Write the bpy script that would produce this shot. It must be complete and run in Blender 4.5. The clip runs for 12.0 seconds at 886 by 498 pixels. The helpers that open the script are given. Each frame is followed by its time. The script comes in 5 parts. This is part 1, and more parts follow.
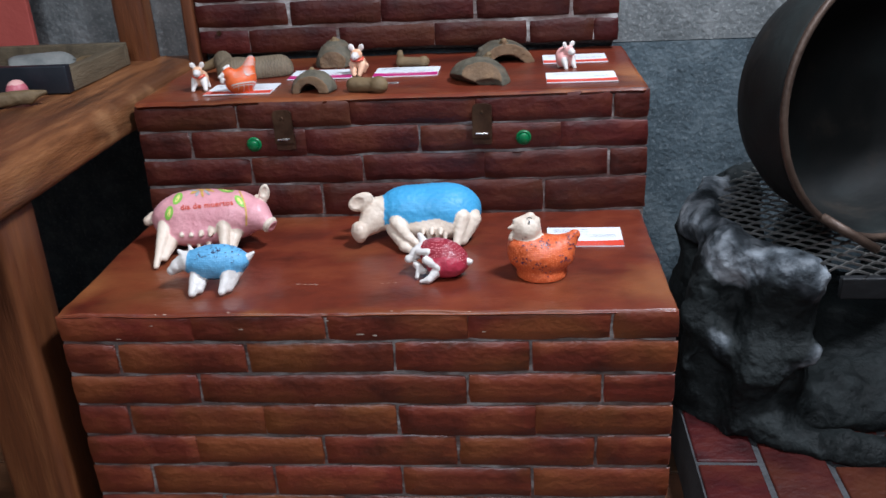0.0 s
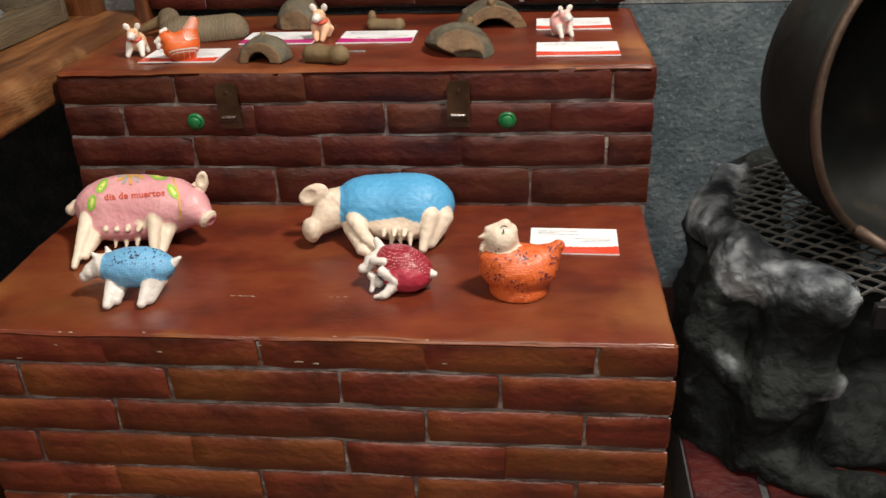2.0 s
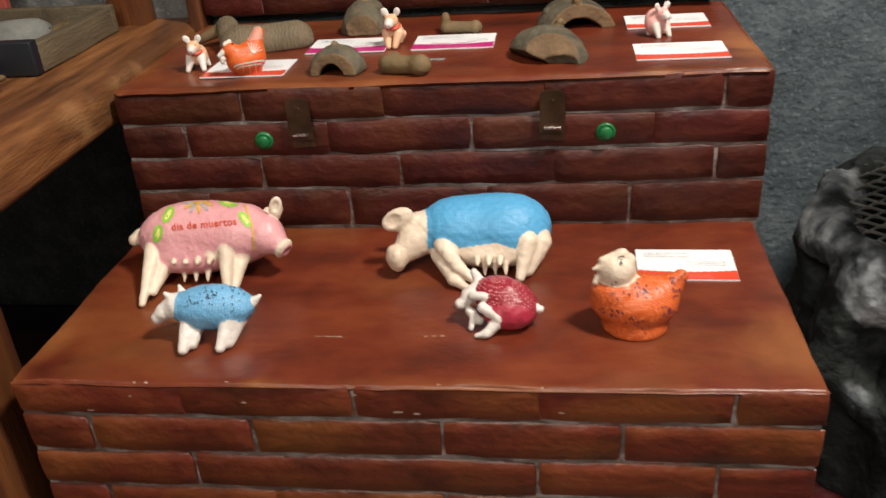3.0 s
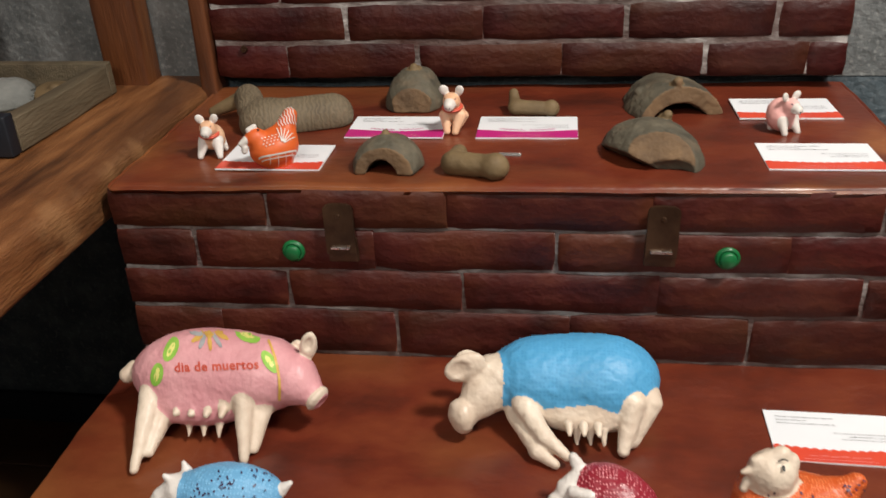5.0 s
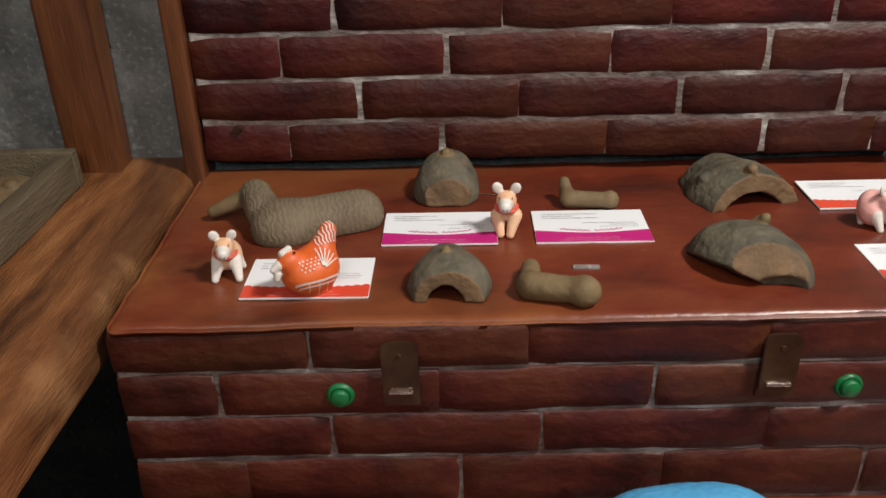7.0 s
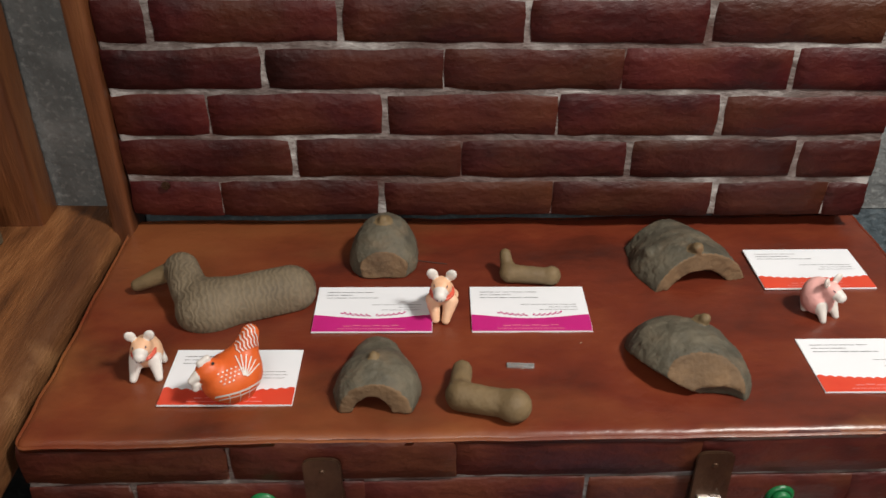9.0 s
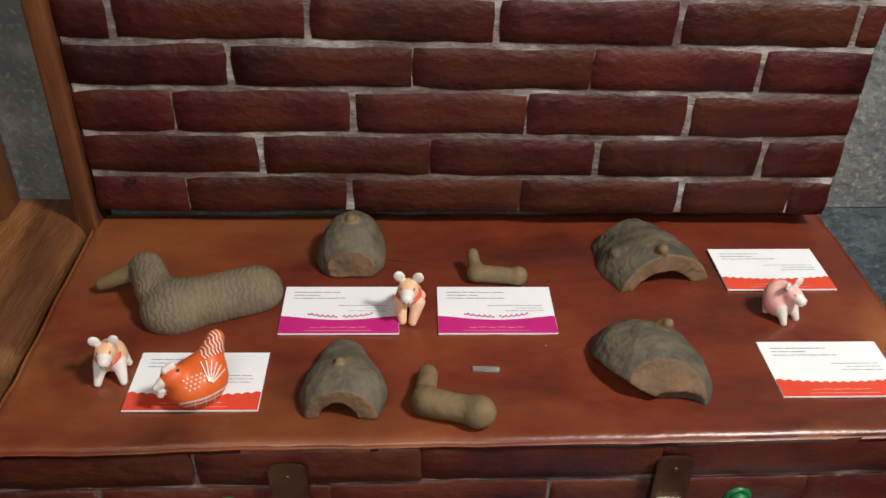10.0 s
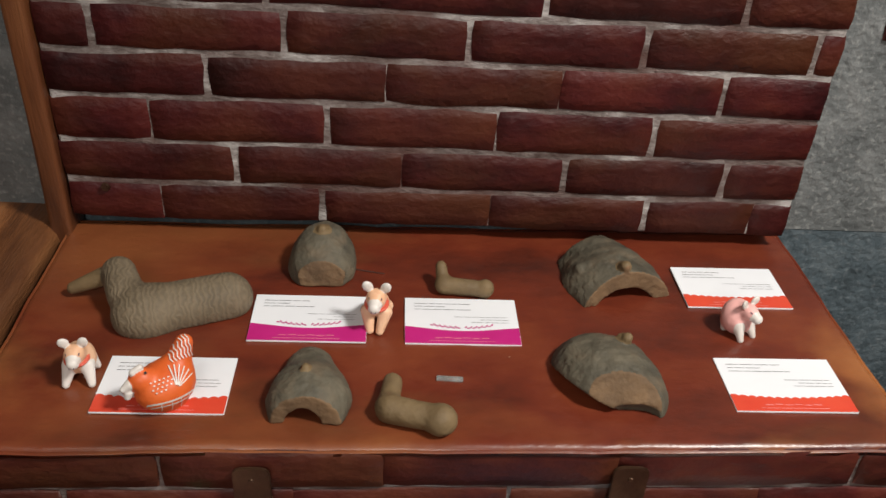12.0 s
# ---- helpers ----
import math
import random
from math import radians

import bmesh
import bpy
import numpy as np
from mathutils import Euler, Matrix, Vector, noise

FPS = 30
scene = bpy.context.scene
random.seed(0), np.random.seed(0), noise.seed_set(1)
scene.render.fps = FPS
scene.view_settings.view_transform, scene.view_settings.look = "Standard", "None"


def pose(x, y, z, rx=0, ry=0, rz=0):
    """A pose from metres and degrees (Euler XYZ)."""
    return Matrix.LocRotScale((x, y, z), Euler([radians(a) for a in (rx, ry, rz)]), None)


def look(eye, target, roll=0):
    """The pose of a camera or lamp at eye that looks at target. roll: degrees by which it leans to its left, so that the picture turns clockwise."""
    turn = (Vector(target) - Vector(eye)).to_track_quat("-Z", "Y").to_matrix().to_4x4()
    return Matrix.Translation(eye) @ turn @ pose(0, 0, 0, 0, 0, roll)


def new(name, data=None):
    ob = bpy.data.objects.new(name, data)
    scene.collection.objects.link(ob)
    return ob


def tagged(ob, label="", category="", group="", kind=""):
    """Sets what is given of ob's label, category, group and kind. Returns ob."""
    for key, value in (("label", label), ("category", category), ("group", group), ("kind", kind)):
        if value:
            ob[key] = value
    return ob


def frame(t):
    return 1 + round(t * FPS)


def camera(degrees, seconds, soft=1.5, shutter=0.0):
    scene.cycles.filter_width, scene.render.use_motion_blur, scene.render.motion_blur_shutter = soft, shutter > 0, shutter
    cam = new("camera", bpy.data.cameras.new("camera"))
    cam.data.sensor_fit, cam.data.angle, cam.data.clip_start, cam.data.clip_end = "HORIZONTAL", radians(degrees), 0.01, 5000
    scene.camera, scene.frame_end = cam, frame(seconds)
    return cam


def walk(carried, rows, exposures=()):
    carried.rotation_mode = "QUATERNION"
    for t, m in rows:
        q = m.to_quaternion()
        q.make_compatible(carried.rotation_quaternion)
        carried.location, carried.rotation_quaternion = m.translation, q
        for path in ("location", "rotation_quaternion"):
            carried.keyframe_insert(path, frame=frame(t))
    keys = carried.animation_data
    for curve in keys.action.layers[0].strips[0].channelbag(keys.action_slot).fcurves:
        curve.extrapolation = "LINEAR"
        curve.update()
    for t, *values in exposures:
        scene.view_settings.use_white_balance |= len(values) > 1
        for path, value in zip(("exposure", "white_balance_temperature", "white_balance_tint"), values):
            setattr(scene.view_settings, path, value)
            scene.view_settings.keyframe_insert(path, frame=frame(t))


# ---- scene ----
cam = camera(54.8, 12.0, shutter=0.5)
PATH = [
    (0, (-0.007, 0.026, 1.249), (-0.208, 1.85, 0.452), -3.1),
    (0.5, (0.019, 0.097, 1.246), (-0.183, 1.908, 0.422), -2.8),
    (1, (0.05, 0.169, 1.244), (-0.158, 1.965, 0.389), -2.4),
    (1.5, (0.061, 0.21, 1.246), (-0.158, 1.991, 0.363), -2.2),
    (2, (0.045, 0.258, 1.245), (-0.192, 2.019, 0.326), -2.5),
    (2.5, (-0.003, 0.309, 1.245), (-0.269, 2.055, 0.306), -3.5),
    (3, (-0.064, 0.367, 1.25), (-0.357, 2.105, 0.306), -4.6),
    (5, (-0.193, 0.639, 1.27), (-0.469, 2.394, 0.353), -2.7),
    (5.5, (-0.241, 0.685, 1.279), (-0.486, 2.449, 0.368), -2.1),
    (6, (-0.309, 0.732, 1.293), (-0.481, 2.511, 0.394), -2.3),
    (6.5, (-0.356, 0.774, 1.301), (-0.442, 2.563, 0.41), -2.2),
    (7, (-0.377, 0.819, 1.321), (-0.432, 2.595, 0.403), -1.5),
    (9, (-0.334, 0.934, 1.45), (-0.33, 2.623, 0.379), 0.1),
    (9.5, (-0.329, 0.949, 1.471), (-0.294, 2.614, 0.363), 0.7),
    (10, (-0.327, 0.953, 1.481), (-0.262, 2.599, 0.347), 1.6),
    (10.5, (-0.325, 0.949, 1.488), (-0.241, 2.588, 0.345), 2.5),
    (11, (-0.323, 0.939, 1.487), (-0.222, 2.586, 0.356), 3.3),
    (11.5, (-0.319, 0.935, 1.487), (-0.21, 2.592, 0.373), 3.7),
    (12, (-0.315, 0.933, 1.49), (-0.204, 2.599, 0.388), 3.8),
]
EXPOSURES = [(0, 0.2, 5300, 10), (0.5, 0.2, 5700, 10), (1.0, 0.2, 6450, 10), (3.0, 0.2, 6900, 10), (5.5, -0.05, 6550, 10), (12, -0.08, 6500, 10)]
walk(cam, [(t, look(eye, target, roll)) for t, eye, target, roll in PATH], EXPOSURES)

# ---- light ----
world = bpy.data.worlds.new("room_air")
scene.world = world
world.use_nodes = True
world.node_tree.nodes["Background"].inputs[0].default_value = (0.5, 0.6, 0.7, 1)
world.node_tree.nodes["Background"].inputs[1].default_value = 0.05


def unseen_lamp(x, y, z, target, watts, size, color):
    data = bpy.data.lights.new("unseen_lamp", "AREA")
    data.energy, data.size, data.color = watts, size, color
    ob = new("unseen_lamp", data)
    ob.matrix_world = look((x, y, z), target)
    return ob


# a ceiling spot over the steps
spot = bpy.data.lights.new("ceiling_spot", "SPOT")
spot.energy, spot.shadow_soft_size, spot.color = 228, 0.17, (1.0, 0.95, 0.88)
spot.spot_size, spot.spot_blend = radians(64), 0.8
new("ceiling_spot", spot).matrix_world = look((0.80, 0.90, 2.75), (0.05, 1.45, 0.80))
unseen_lamp(-1.00, 0.60, 2.75, (-1.05, 0.95, 0.8), 4, 0.34, (1.0, 0.92, 0.82))
# wide fill lamp added out of view to brighten the low front
unseen_lamp(-0.4, -1.2, 2.7, (-0.3, 0.9, 0.3), 35, 0.8, (1.0, 0.94, 0.87))


# ---- materials ----
def mat(name, stops, scale=8.0, rough=0.5, metal=0.0, bump=0.15, grain=120.0, stretch=(1, 1, 1), spots=None, vary=0.0,
        detail=6.0, rough_vary=0.15, coat=0.0, spec=0.5):
    """Noise-driven colours between the stops, a second scale of spots, fine relief."""
    m = bpy.data.materials.new(name)
    m.use_nodes = True
    nt = m.node_tree
    n, l = nt.nodes, nt.links
    bsdf = n["Principled BSDF"]
    co = n.new("ShaderNodeTexCoord")
    info = n.new("ShaderNodeObjectInfo")
    mul = n.new("ShaderNodeMath")
    mul.operation = "MULTIPLY"
    mul.inputs[1].default_value = 43.0
    l.new(info.outputs["Random"], mul.inputs[0])
    add = n.new("ShaderNodeVectorMath")
    l.new(co.outputs["Object"], add.inputs[0])
    l.new(mul.outputs[0], add.inputs[1])
    mp = n.new("ShaderNodeMapping")
    mp.inputs["Scale"].default_value = stretch
    l.new(add.outputs[0], mp.inputs["Vector"])
    a = n.new("ShaderNodeTexNoise")
    a.inputs["Scale"].default_value, a.inputs["Detail"].default_value = scale, detail
    a.inputs["Roughness"].default_value = 0.62
    l.new(mp.outputs[0], a.inputs["Vector"])
    ramp = n.new("ShaderNodeValToRGB")
    els = ramp.color_ramp.elements
    while len(els) < len(stops):
        els.new(0.5)
    for e, (p, c) in zip(els, stops):
        e.position, e.color = p, (*c, 1)
    l.new(a.outputs["Fac"], ramp.inputs[0])
    color = ramp.outputs[0]
    if spots:
        sc, lo, hi, c, amount = spots
        b = n.new("ShaderNodeTexNoise")
        b.inputs["Scale"].default_value, b.inputs["Detail"].default_value = sc, 5.0
        l.new(mp.outputs[0], b.inputs["Vector"])
        r2 = n.new("ShaderNodeMapRange")
        r2.inputs["From Min"].default_value, r2.inputs["From Max"].default_value = lo, hi
        r2.inputs["To Max"].default_value = amount
        l.new(b.outputs["Fac"], r2.inputs["Value"])
        mix = n.new("ShaderNodeMix")
        mix.data_type = "RGBA"
        l.new(r2.outputs[0], mix.inputs["Factor"])
        l.new(color, mix.inputs["A"])
        mix.inputs["B"].default_value = (*c, 1)
        color = mix.outputs["Result"]
    if vary:
        hsv = n.new("ShaderNodeHueSaturation")
        r3 = n.new("ShaderNodeMapRange")
        r3.inputs["To Min"].default_value, r3.inputs["To Max"].default_value = 1 - vary, 1 + vary
        l.new(info.outputs["Random"], r3.inputs["Value"])
        l.new(r3.outputs[0], hsv.inputs["Value"])
        r4 = n.new("ShaderNodeMapRange")
        r4.inputs["To Min"].default_value, r4.inputs["To Max"].default_value = 0.5 + vary * 0.05, 0.5 - vary * 0.02
        l.new(info.outputs["Random"], r4.inputs["Value"])
        l.new(r4.outputs[0], hsv.inputs["Hue"])
        l.new(color, hsv.inputs["Color"])
        color = hsv.outputs[0]
    l.new(color, bsdf.inputs["Base Color"])
    g = n.new("ShaderNodeTexNoise")
    g.inputs["Scale"].default_value, g.inputs["Detail"].default_value = grain, 4.0
    l.new(mp.outputs[0], g.inputs["Vector"])
    rr = n.new("ShaderNodeMapRange")
    rr.inputs["To Min"].default_value = max(0.03, rough - rough_vary)
    rr.inputs["To Max"].default_value = min(1.0, rough + rough_vary)
    l.new(a.outputs["Fac"], rr.inputs["Value"])
    l.new(rr.outputs[0], bsdf.inputs["Roughness"])
    bsdf.inputs["Metallic"].default_value = metal
    bsdf.inputs["Coat Weight"].default_value = coat
    bsdf.inputs["Specular IOR Level"].default_value = spec
    bsdf.inputs["Coat Roughness"].default_value = 0.25
    if bump:
        sm = n.new("ShaderNodeMath")
        l.new(g.outputs["Fac"], sm.inputs[0])
        l.new(a.outputs["Fac"], sm.inputs[1])
        bp = n.new("ShaderNodeBump")
        bp.inputs["Strength"].default_value, bp.inputs["Distance"].default_value = bump, 0.004
        l.new(sm.outputs[0], bp.inputs["Height"])
        l.new(bp.outputs[0], bsdf.inputs["Normal"])
    return m


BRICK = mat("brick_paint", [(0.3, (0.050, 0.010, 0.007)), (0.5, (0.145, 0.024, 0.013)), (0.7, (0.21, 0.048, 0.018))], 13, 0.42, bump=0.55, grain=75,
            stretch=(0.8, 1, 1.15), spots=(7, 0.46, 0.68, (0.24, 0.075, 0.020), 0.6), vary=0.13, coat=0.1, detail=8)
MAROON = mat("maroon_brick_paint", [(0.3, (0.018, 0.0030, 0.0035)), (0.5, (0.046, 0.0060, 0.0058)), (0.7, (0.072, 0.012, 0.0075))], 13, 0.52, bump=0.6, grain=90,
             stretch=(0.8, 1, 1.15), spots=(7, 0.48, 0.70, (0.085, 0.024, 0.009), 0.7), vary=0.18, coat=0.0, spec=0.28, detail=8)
MORTAR = mat("mortar_paint", [(0.32, (0.060, 0.034, 0.028)), (0.5, (0.18, 0.148, 0.136)), (0.68, (0.48, 0.455, 0.437))], 24, 0.6, bump=0.6, grain=150,
             stretch=(0.7, 1, 1.4), spots=(8, 0.5, 0.64, (0.085, 0.032, 0.024), 0.6))
TOP = mat("varnished_board", [(0.3, (0.055, 0.013, 0.008)), (0.5, (0.132, 0.0235, 0.0105)), (0.7, (0.190, 0.042, 0.0155))], 8, 0.34, bump=0.22, grain=70,
          stretch=(0.8, 1.3, 1), spots=(3.2, 0.5, 0.68, (0.23, 0.078, 0.026), 0.75), coat=0.12, detail=8, rough_vary=0.08)
WALL = mat("grey_plaster", [(0.3, (0.085, 0.092, 0.093)), (0.5, (0.138, 0.146, 0.146)), (0.7, (0.225, 0.232, 0.228))], 17, 0.85, bump=1.0, grain=85,
           spots=(130, 0.54, 0.68, (0.32, 0.33, 0.32), 0.55), detail=12)
LOWWALL = mat("blue_grey_plaster", [(0.3, (0.042, 0.057, 0.066)), (0.5, (0.068, 0.092, 0.107)), (0.7, (0.125, 0.152, 0.166))], 17, 0.8, bump=1.0, grain=85,
              spots=(130, 0.55, 0.70, (0.19, 0.215, 0.23), 0.55), detail=12)
DARK = mat("dark_skirting", [(0.3, (0.006, 0.009, 0.014)), (0.7, (0.014, 0.018, 0.026))], 10, 0.5, bump=0.1)
ROOM = mat("room_paint", [(0.3, (0.42, 0.44, 0.45)), (0.7, (0.52, 0.53, 0.54))], 3, 0.9, bump=0.1)
WOOD = mat("stained_timber", [(0.3, (0.060, 0.022, 0.009)), (0.5, (0.20, 0.076, 0.026)), (0.7, (0.33, 0.140, 0.050))], 6, 0.42, bump=0.5, grain=60,
           stretch=(6, 0.9, 6), spots=(1.6, 0.47, 0.66, (0.045, 0.016, 0.008), 0.8), coat=0.15, detail=9)
POST = mat("timber_post", [(0.25, (0.042, 0.013, 0.006)), (0.5, (0.135, 0.043, 0.014)), (0.75, (0.22, 0.080, 0.025))], 5, 0.45, bump=0.3, grain=45,
           stretch=(7, 7, 0.7), spots=(3, 0.5, 0.75, (0.05, 0.016, 0.008), 0.7), coat=0.15)
FLOOR = mat("floor_boards", [(0.3, (0.045, 0.018, 0.008)), (0.7, (0.11, 0.045, 0.018))], 5, 0.5, bump=0.25, grain=50, stretch=(1, 7, 7), vary=0.25)
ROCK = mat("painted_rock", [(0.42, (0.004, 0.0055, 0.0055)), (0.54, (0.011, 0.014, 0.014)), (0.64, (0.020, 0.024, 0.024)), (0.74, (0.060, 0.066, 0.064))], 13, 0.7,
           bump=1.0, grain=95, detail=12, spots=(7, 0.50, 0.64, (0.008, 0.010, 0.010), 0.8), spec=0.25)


def two_tone(m, stops, scale):
    """A second, paler colour, mixed in where the mesh's own 'pale' attribute says."""
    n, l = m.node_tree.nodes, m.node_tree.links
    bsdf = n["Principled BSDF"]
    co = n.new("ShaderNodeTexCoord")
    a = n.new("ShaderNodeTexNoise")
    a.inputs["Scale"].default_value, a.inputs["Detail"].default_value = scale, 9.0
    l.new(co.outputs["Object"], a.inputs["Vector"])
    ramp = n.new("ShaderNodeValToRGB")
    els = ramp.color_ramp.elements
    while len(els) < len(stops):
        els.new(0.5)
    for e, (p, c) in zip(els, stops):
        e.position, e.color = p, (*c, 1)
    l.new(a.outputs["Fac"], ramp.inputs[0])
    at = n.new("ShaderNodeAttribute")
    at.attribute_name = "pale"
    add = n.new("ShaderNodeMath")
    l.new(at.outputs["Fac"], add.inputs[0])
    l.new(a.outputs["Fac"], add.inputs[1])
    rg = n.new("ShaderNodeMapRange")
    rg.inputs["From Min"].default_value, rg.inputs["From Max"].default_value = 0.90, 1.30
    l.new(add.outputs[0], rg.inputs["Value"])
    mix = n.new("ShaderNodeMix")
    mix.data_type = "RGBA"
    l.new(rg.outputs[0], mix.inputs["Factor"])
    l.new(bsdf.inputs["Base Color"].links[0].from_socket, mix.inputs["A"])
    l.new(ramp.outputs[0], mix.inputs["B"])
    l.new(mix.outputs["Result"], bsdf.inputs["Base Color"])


two_tone(ROCK, [(0.36, (0.012, 0.015, 0.017)), (0.47, (0.07, 0.08, 0.09)), (0.58, (0.24, 0.26, 0.28)), (0.68, (0.40, 0.42, 0.445))], 17)
# tan mixed in along the boards' edges, less towards the back
two_tone(TOP, [(0.35, (0.15, 0.045, 0.015)), (0.65, (0.32, 0.115, 0.036))], 9)
POT = mat("old_iron", [(0.3, (0.004, 0.0055, 0.0055)), (0.55, (0.011, 0.0110, 0.0100)), (0.75, (0.034, 0.027, 0.020))], 11, 0.66, bump=0.5, grain=35, spec=0.25,
          spots=(5, 0.5, 0.7, (0.022, 0.028, 0.027), 0.7), detail=10)
# darker and greyer than MORTAR, for the hearth bed
JOINT = mat("dark_joint", [(0.3, (0.025, 0.026, 0.028)), (0.7, (0.075, 0.075, 0.078))], 18, 0.7, bump=0.5)
# BRICK's pattern at about half its brightness, for the upper plinth
DARKBRICK = mat("darker_brick_paint", [(0.3, (0.024, 0.0055, 0.0048)), (0.5, (0.064, 0.0105, 0.008)), (0.7, (0.098, 0.021, 0.011))], 13, 0.5, bump=0.6, grain=75,
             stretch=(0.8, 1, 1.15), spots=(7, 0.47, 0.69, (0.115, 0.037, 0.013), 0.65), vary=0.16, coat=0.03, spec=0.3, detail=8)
RUST = mat("rusty_rim", [(0.3, (0.045, 0.028, 0.020)), (0.7, (0.13, 0.085, 0.060))], 14, 0.5, metal=0.4, bump=0.3)
STEEL = mat("grey_steel", [(0.3, (0.16, 0.16, 0.15)), (0.7, (0.50, 0.48, 0.45))], 20, 0.4, metal=0.8, bump=0.2)
BLACK = mat("black_iron", [(0.3, (0.012, 0.013, 0.014)), (0.7, (0.03, 0.03, 0.032))], 12, 0.5, metal=0.3, bump=0.2)


# ---- builders ----
def mesh_of(name, bm, material, smooth=True):
    me = bpy.data.meshes.new(name)
    bm.to_mesh(me)
    bm.free()
    for m in (material if isinstance(material, (list, tuple)) else [material]):
        me.materials.append(m)
    if smooth:
        me.polygons.foreach_set("use_smooth", [True] * len(me.polygons))
    return me


def part(name, bm, material, parent=None, label="", smooth=False, kind=""):
    ob = new(name, mesh_of(name, bm, material, smooth))
    if parent:
        ob.parent = parent
    return tagged(ob, label, kind=kind)


def box(bm, x0, x1, y0, y1, z0, z1, bevel=0.0, segments=2):
    m = Matrix.LocRotScale(((x0 + x1) / 2, (y0 + y1) / 2, (z0 + z1) / 2), None, (x1 - x0, y1 - y0, z1 - z0))
    r = bmesh.ops.create_cube(bm, size=1, matrix=m)
    if bevel:
        es = list({e for v in r["verts"] for e in v.link_edges})
        bmesh.ops.bevel(bm, geom=es, offset=bevel, segments=segments, affect="EDGES", profile=0.5)
    return bm


def board(x0, x1, y0, y1, z0, z1, bevel=0.004, wobble=0.0, cuts=0):
    """A bevelled board, its edges worn uneven by a slow noise."""
    bm = box(bmesh.new(), x0, x1, y0, y1, z0, z1)
    if cuts:
        long_edges = [e for e in bm.edges if e.calc_length() > 0.15]
        bmesh.ops.subdivide_edges(bm, edges=long_edges, cuts=cuts, use_grid_fill=True)
    if bevel:
        sharp = [e for e in bm.edges if len(e.link_faces) == 2 and e.calc_face_angle() > 0.5]
        bmesh.ops.bevel(bm, geom=sharp, offset=bevel, segments=3, affect="EDGES", profile=0.5)
    if wobble:
        for v in bm.verts:
            v.co += wobble * (Vector(noise.noise_vector(v.co * 9.0)) + 0.5 * Vector(noise.noise_vector(v.co * 31.0)))
    return bm


def empty(name, x, y, z, label, category, group=""):
    ob = new(name)
    ob.location = (x, y, z)
    ob.empty_display_size = 0.02
    return tagged(ob, label, category, group)


# ---- the room ----
FLOOR_Z, LOW_Z, UP_Z, TABLE_Z = 0.22, 0.68, 0.905, 0.915
X0, X1 = -0.71, 0.20
BACK = 1.88
UP_Y, UP_SKEW, LOW_SKEW = 1.484, radians(1.35), radians(0.9)


def structure(name, bm, material, label):
    return tagged(part(name, bm, material), label, name.split("_")[0], kind="structure")


structure("wall_north", box(bmesh.new(), -2.6, 2.6, BACK, BACK + 0.12, 0.912, 3.0), WALL, "mottled grey plaster wall behind the display")
structure("wall_north_lower", box(bmesh.new(), -2.6, 2.6, BACK + 0.001, BACK + 0.12, FLOOR_Z, 0.9105), LOWWALL, "dark blue-grey plaster lower wall")
structure("wall_west", box(bmesh.new(), -2.72, -2.6, -2.2, BACK + 0.12, FLOOR_Z, 3.0), ROOM, "plain grey side wall")
structure("wall_east", box(bmesh.new(), 2.6, 2.72, -2.2, BACK + 0.12, FLOOR_Z, 3.0), ROOM, "plain grey side wall")
structure("wall_south", box(bmesh.new(), -2.6, 2.6, -2.32, -2.2, FLOOR_Z, 3.0), ROOM, "plain grey wall")
structure("ceiling", box(bmesh.new(), -2.72, 2.72, -2.32, BACK + 0.12, 3.0, 3.1), ROOM, "plain grey ceiling")
structure("baseboard", box(bmesh.new(), -2.6, 2.6, BACK - 0.012, BACK - 0.001, FLOOR_Z, 0.285), DARK, "black painted baseboard")
floor = structure("floor", box(bmesh.new(), -2.72, 2.72, -2.32, BACK + 0.12, FLOOR_Z - 0.1, FLOOR_Z - 0.006), DARK, "dark brown wooden board floor")
planks = {n: mesh_of("plank", board(-n / 2 + 0.001, n / 2 - 0.001, -0.066, 0.066, -0.02, 0, 0.002), FLOOR, False) for n in (1.3, 0.65)}
for j in range(30):
    x = -2.6
    for n in ((1.3,) * 4 if j % 2 else (0.65, 1.3, 1.3, 1.3, 0.65)):
        p = new("plank", planks[n])
        p.parent = floor
        p.location = (x + n / 2, BACK - 0.07 - 0.135 * j, FLOOR_Z)
        x += n


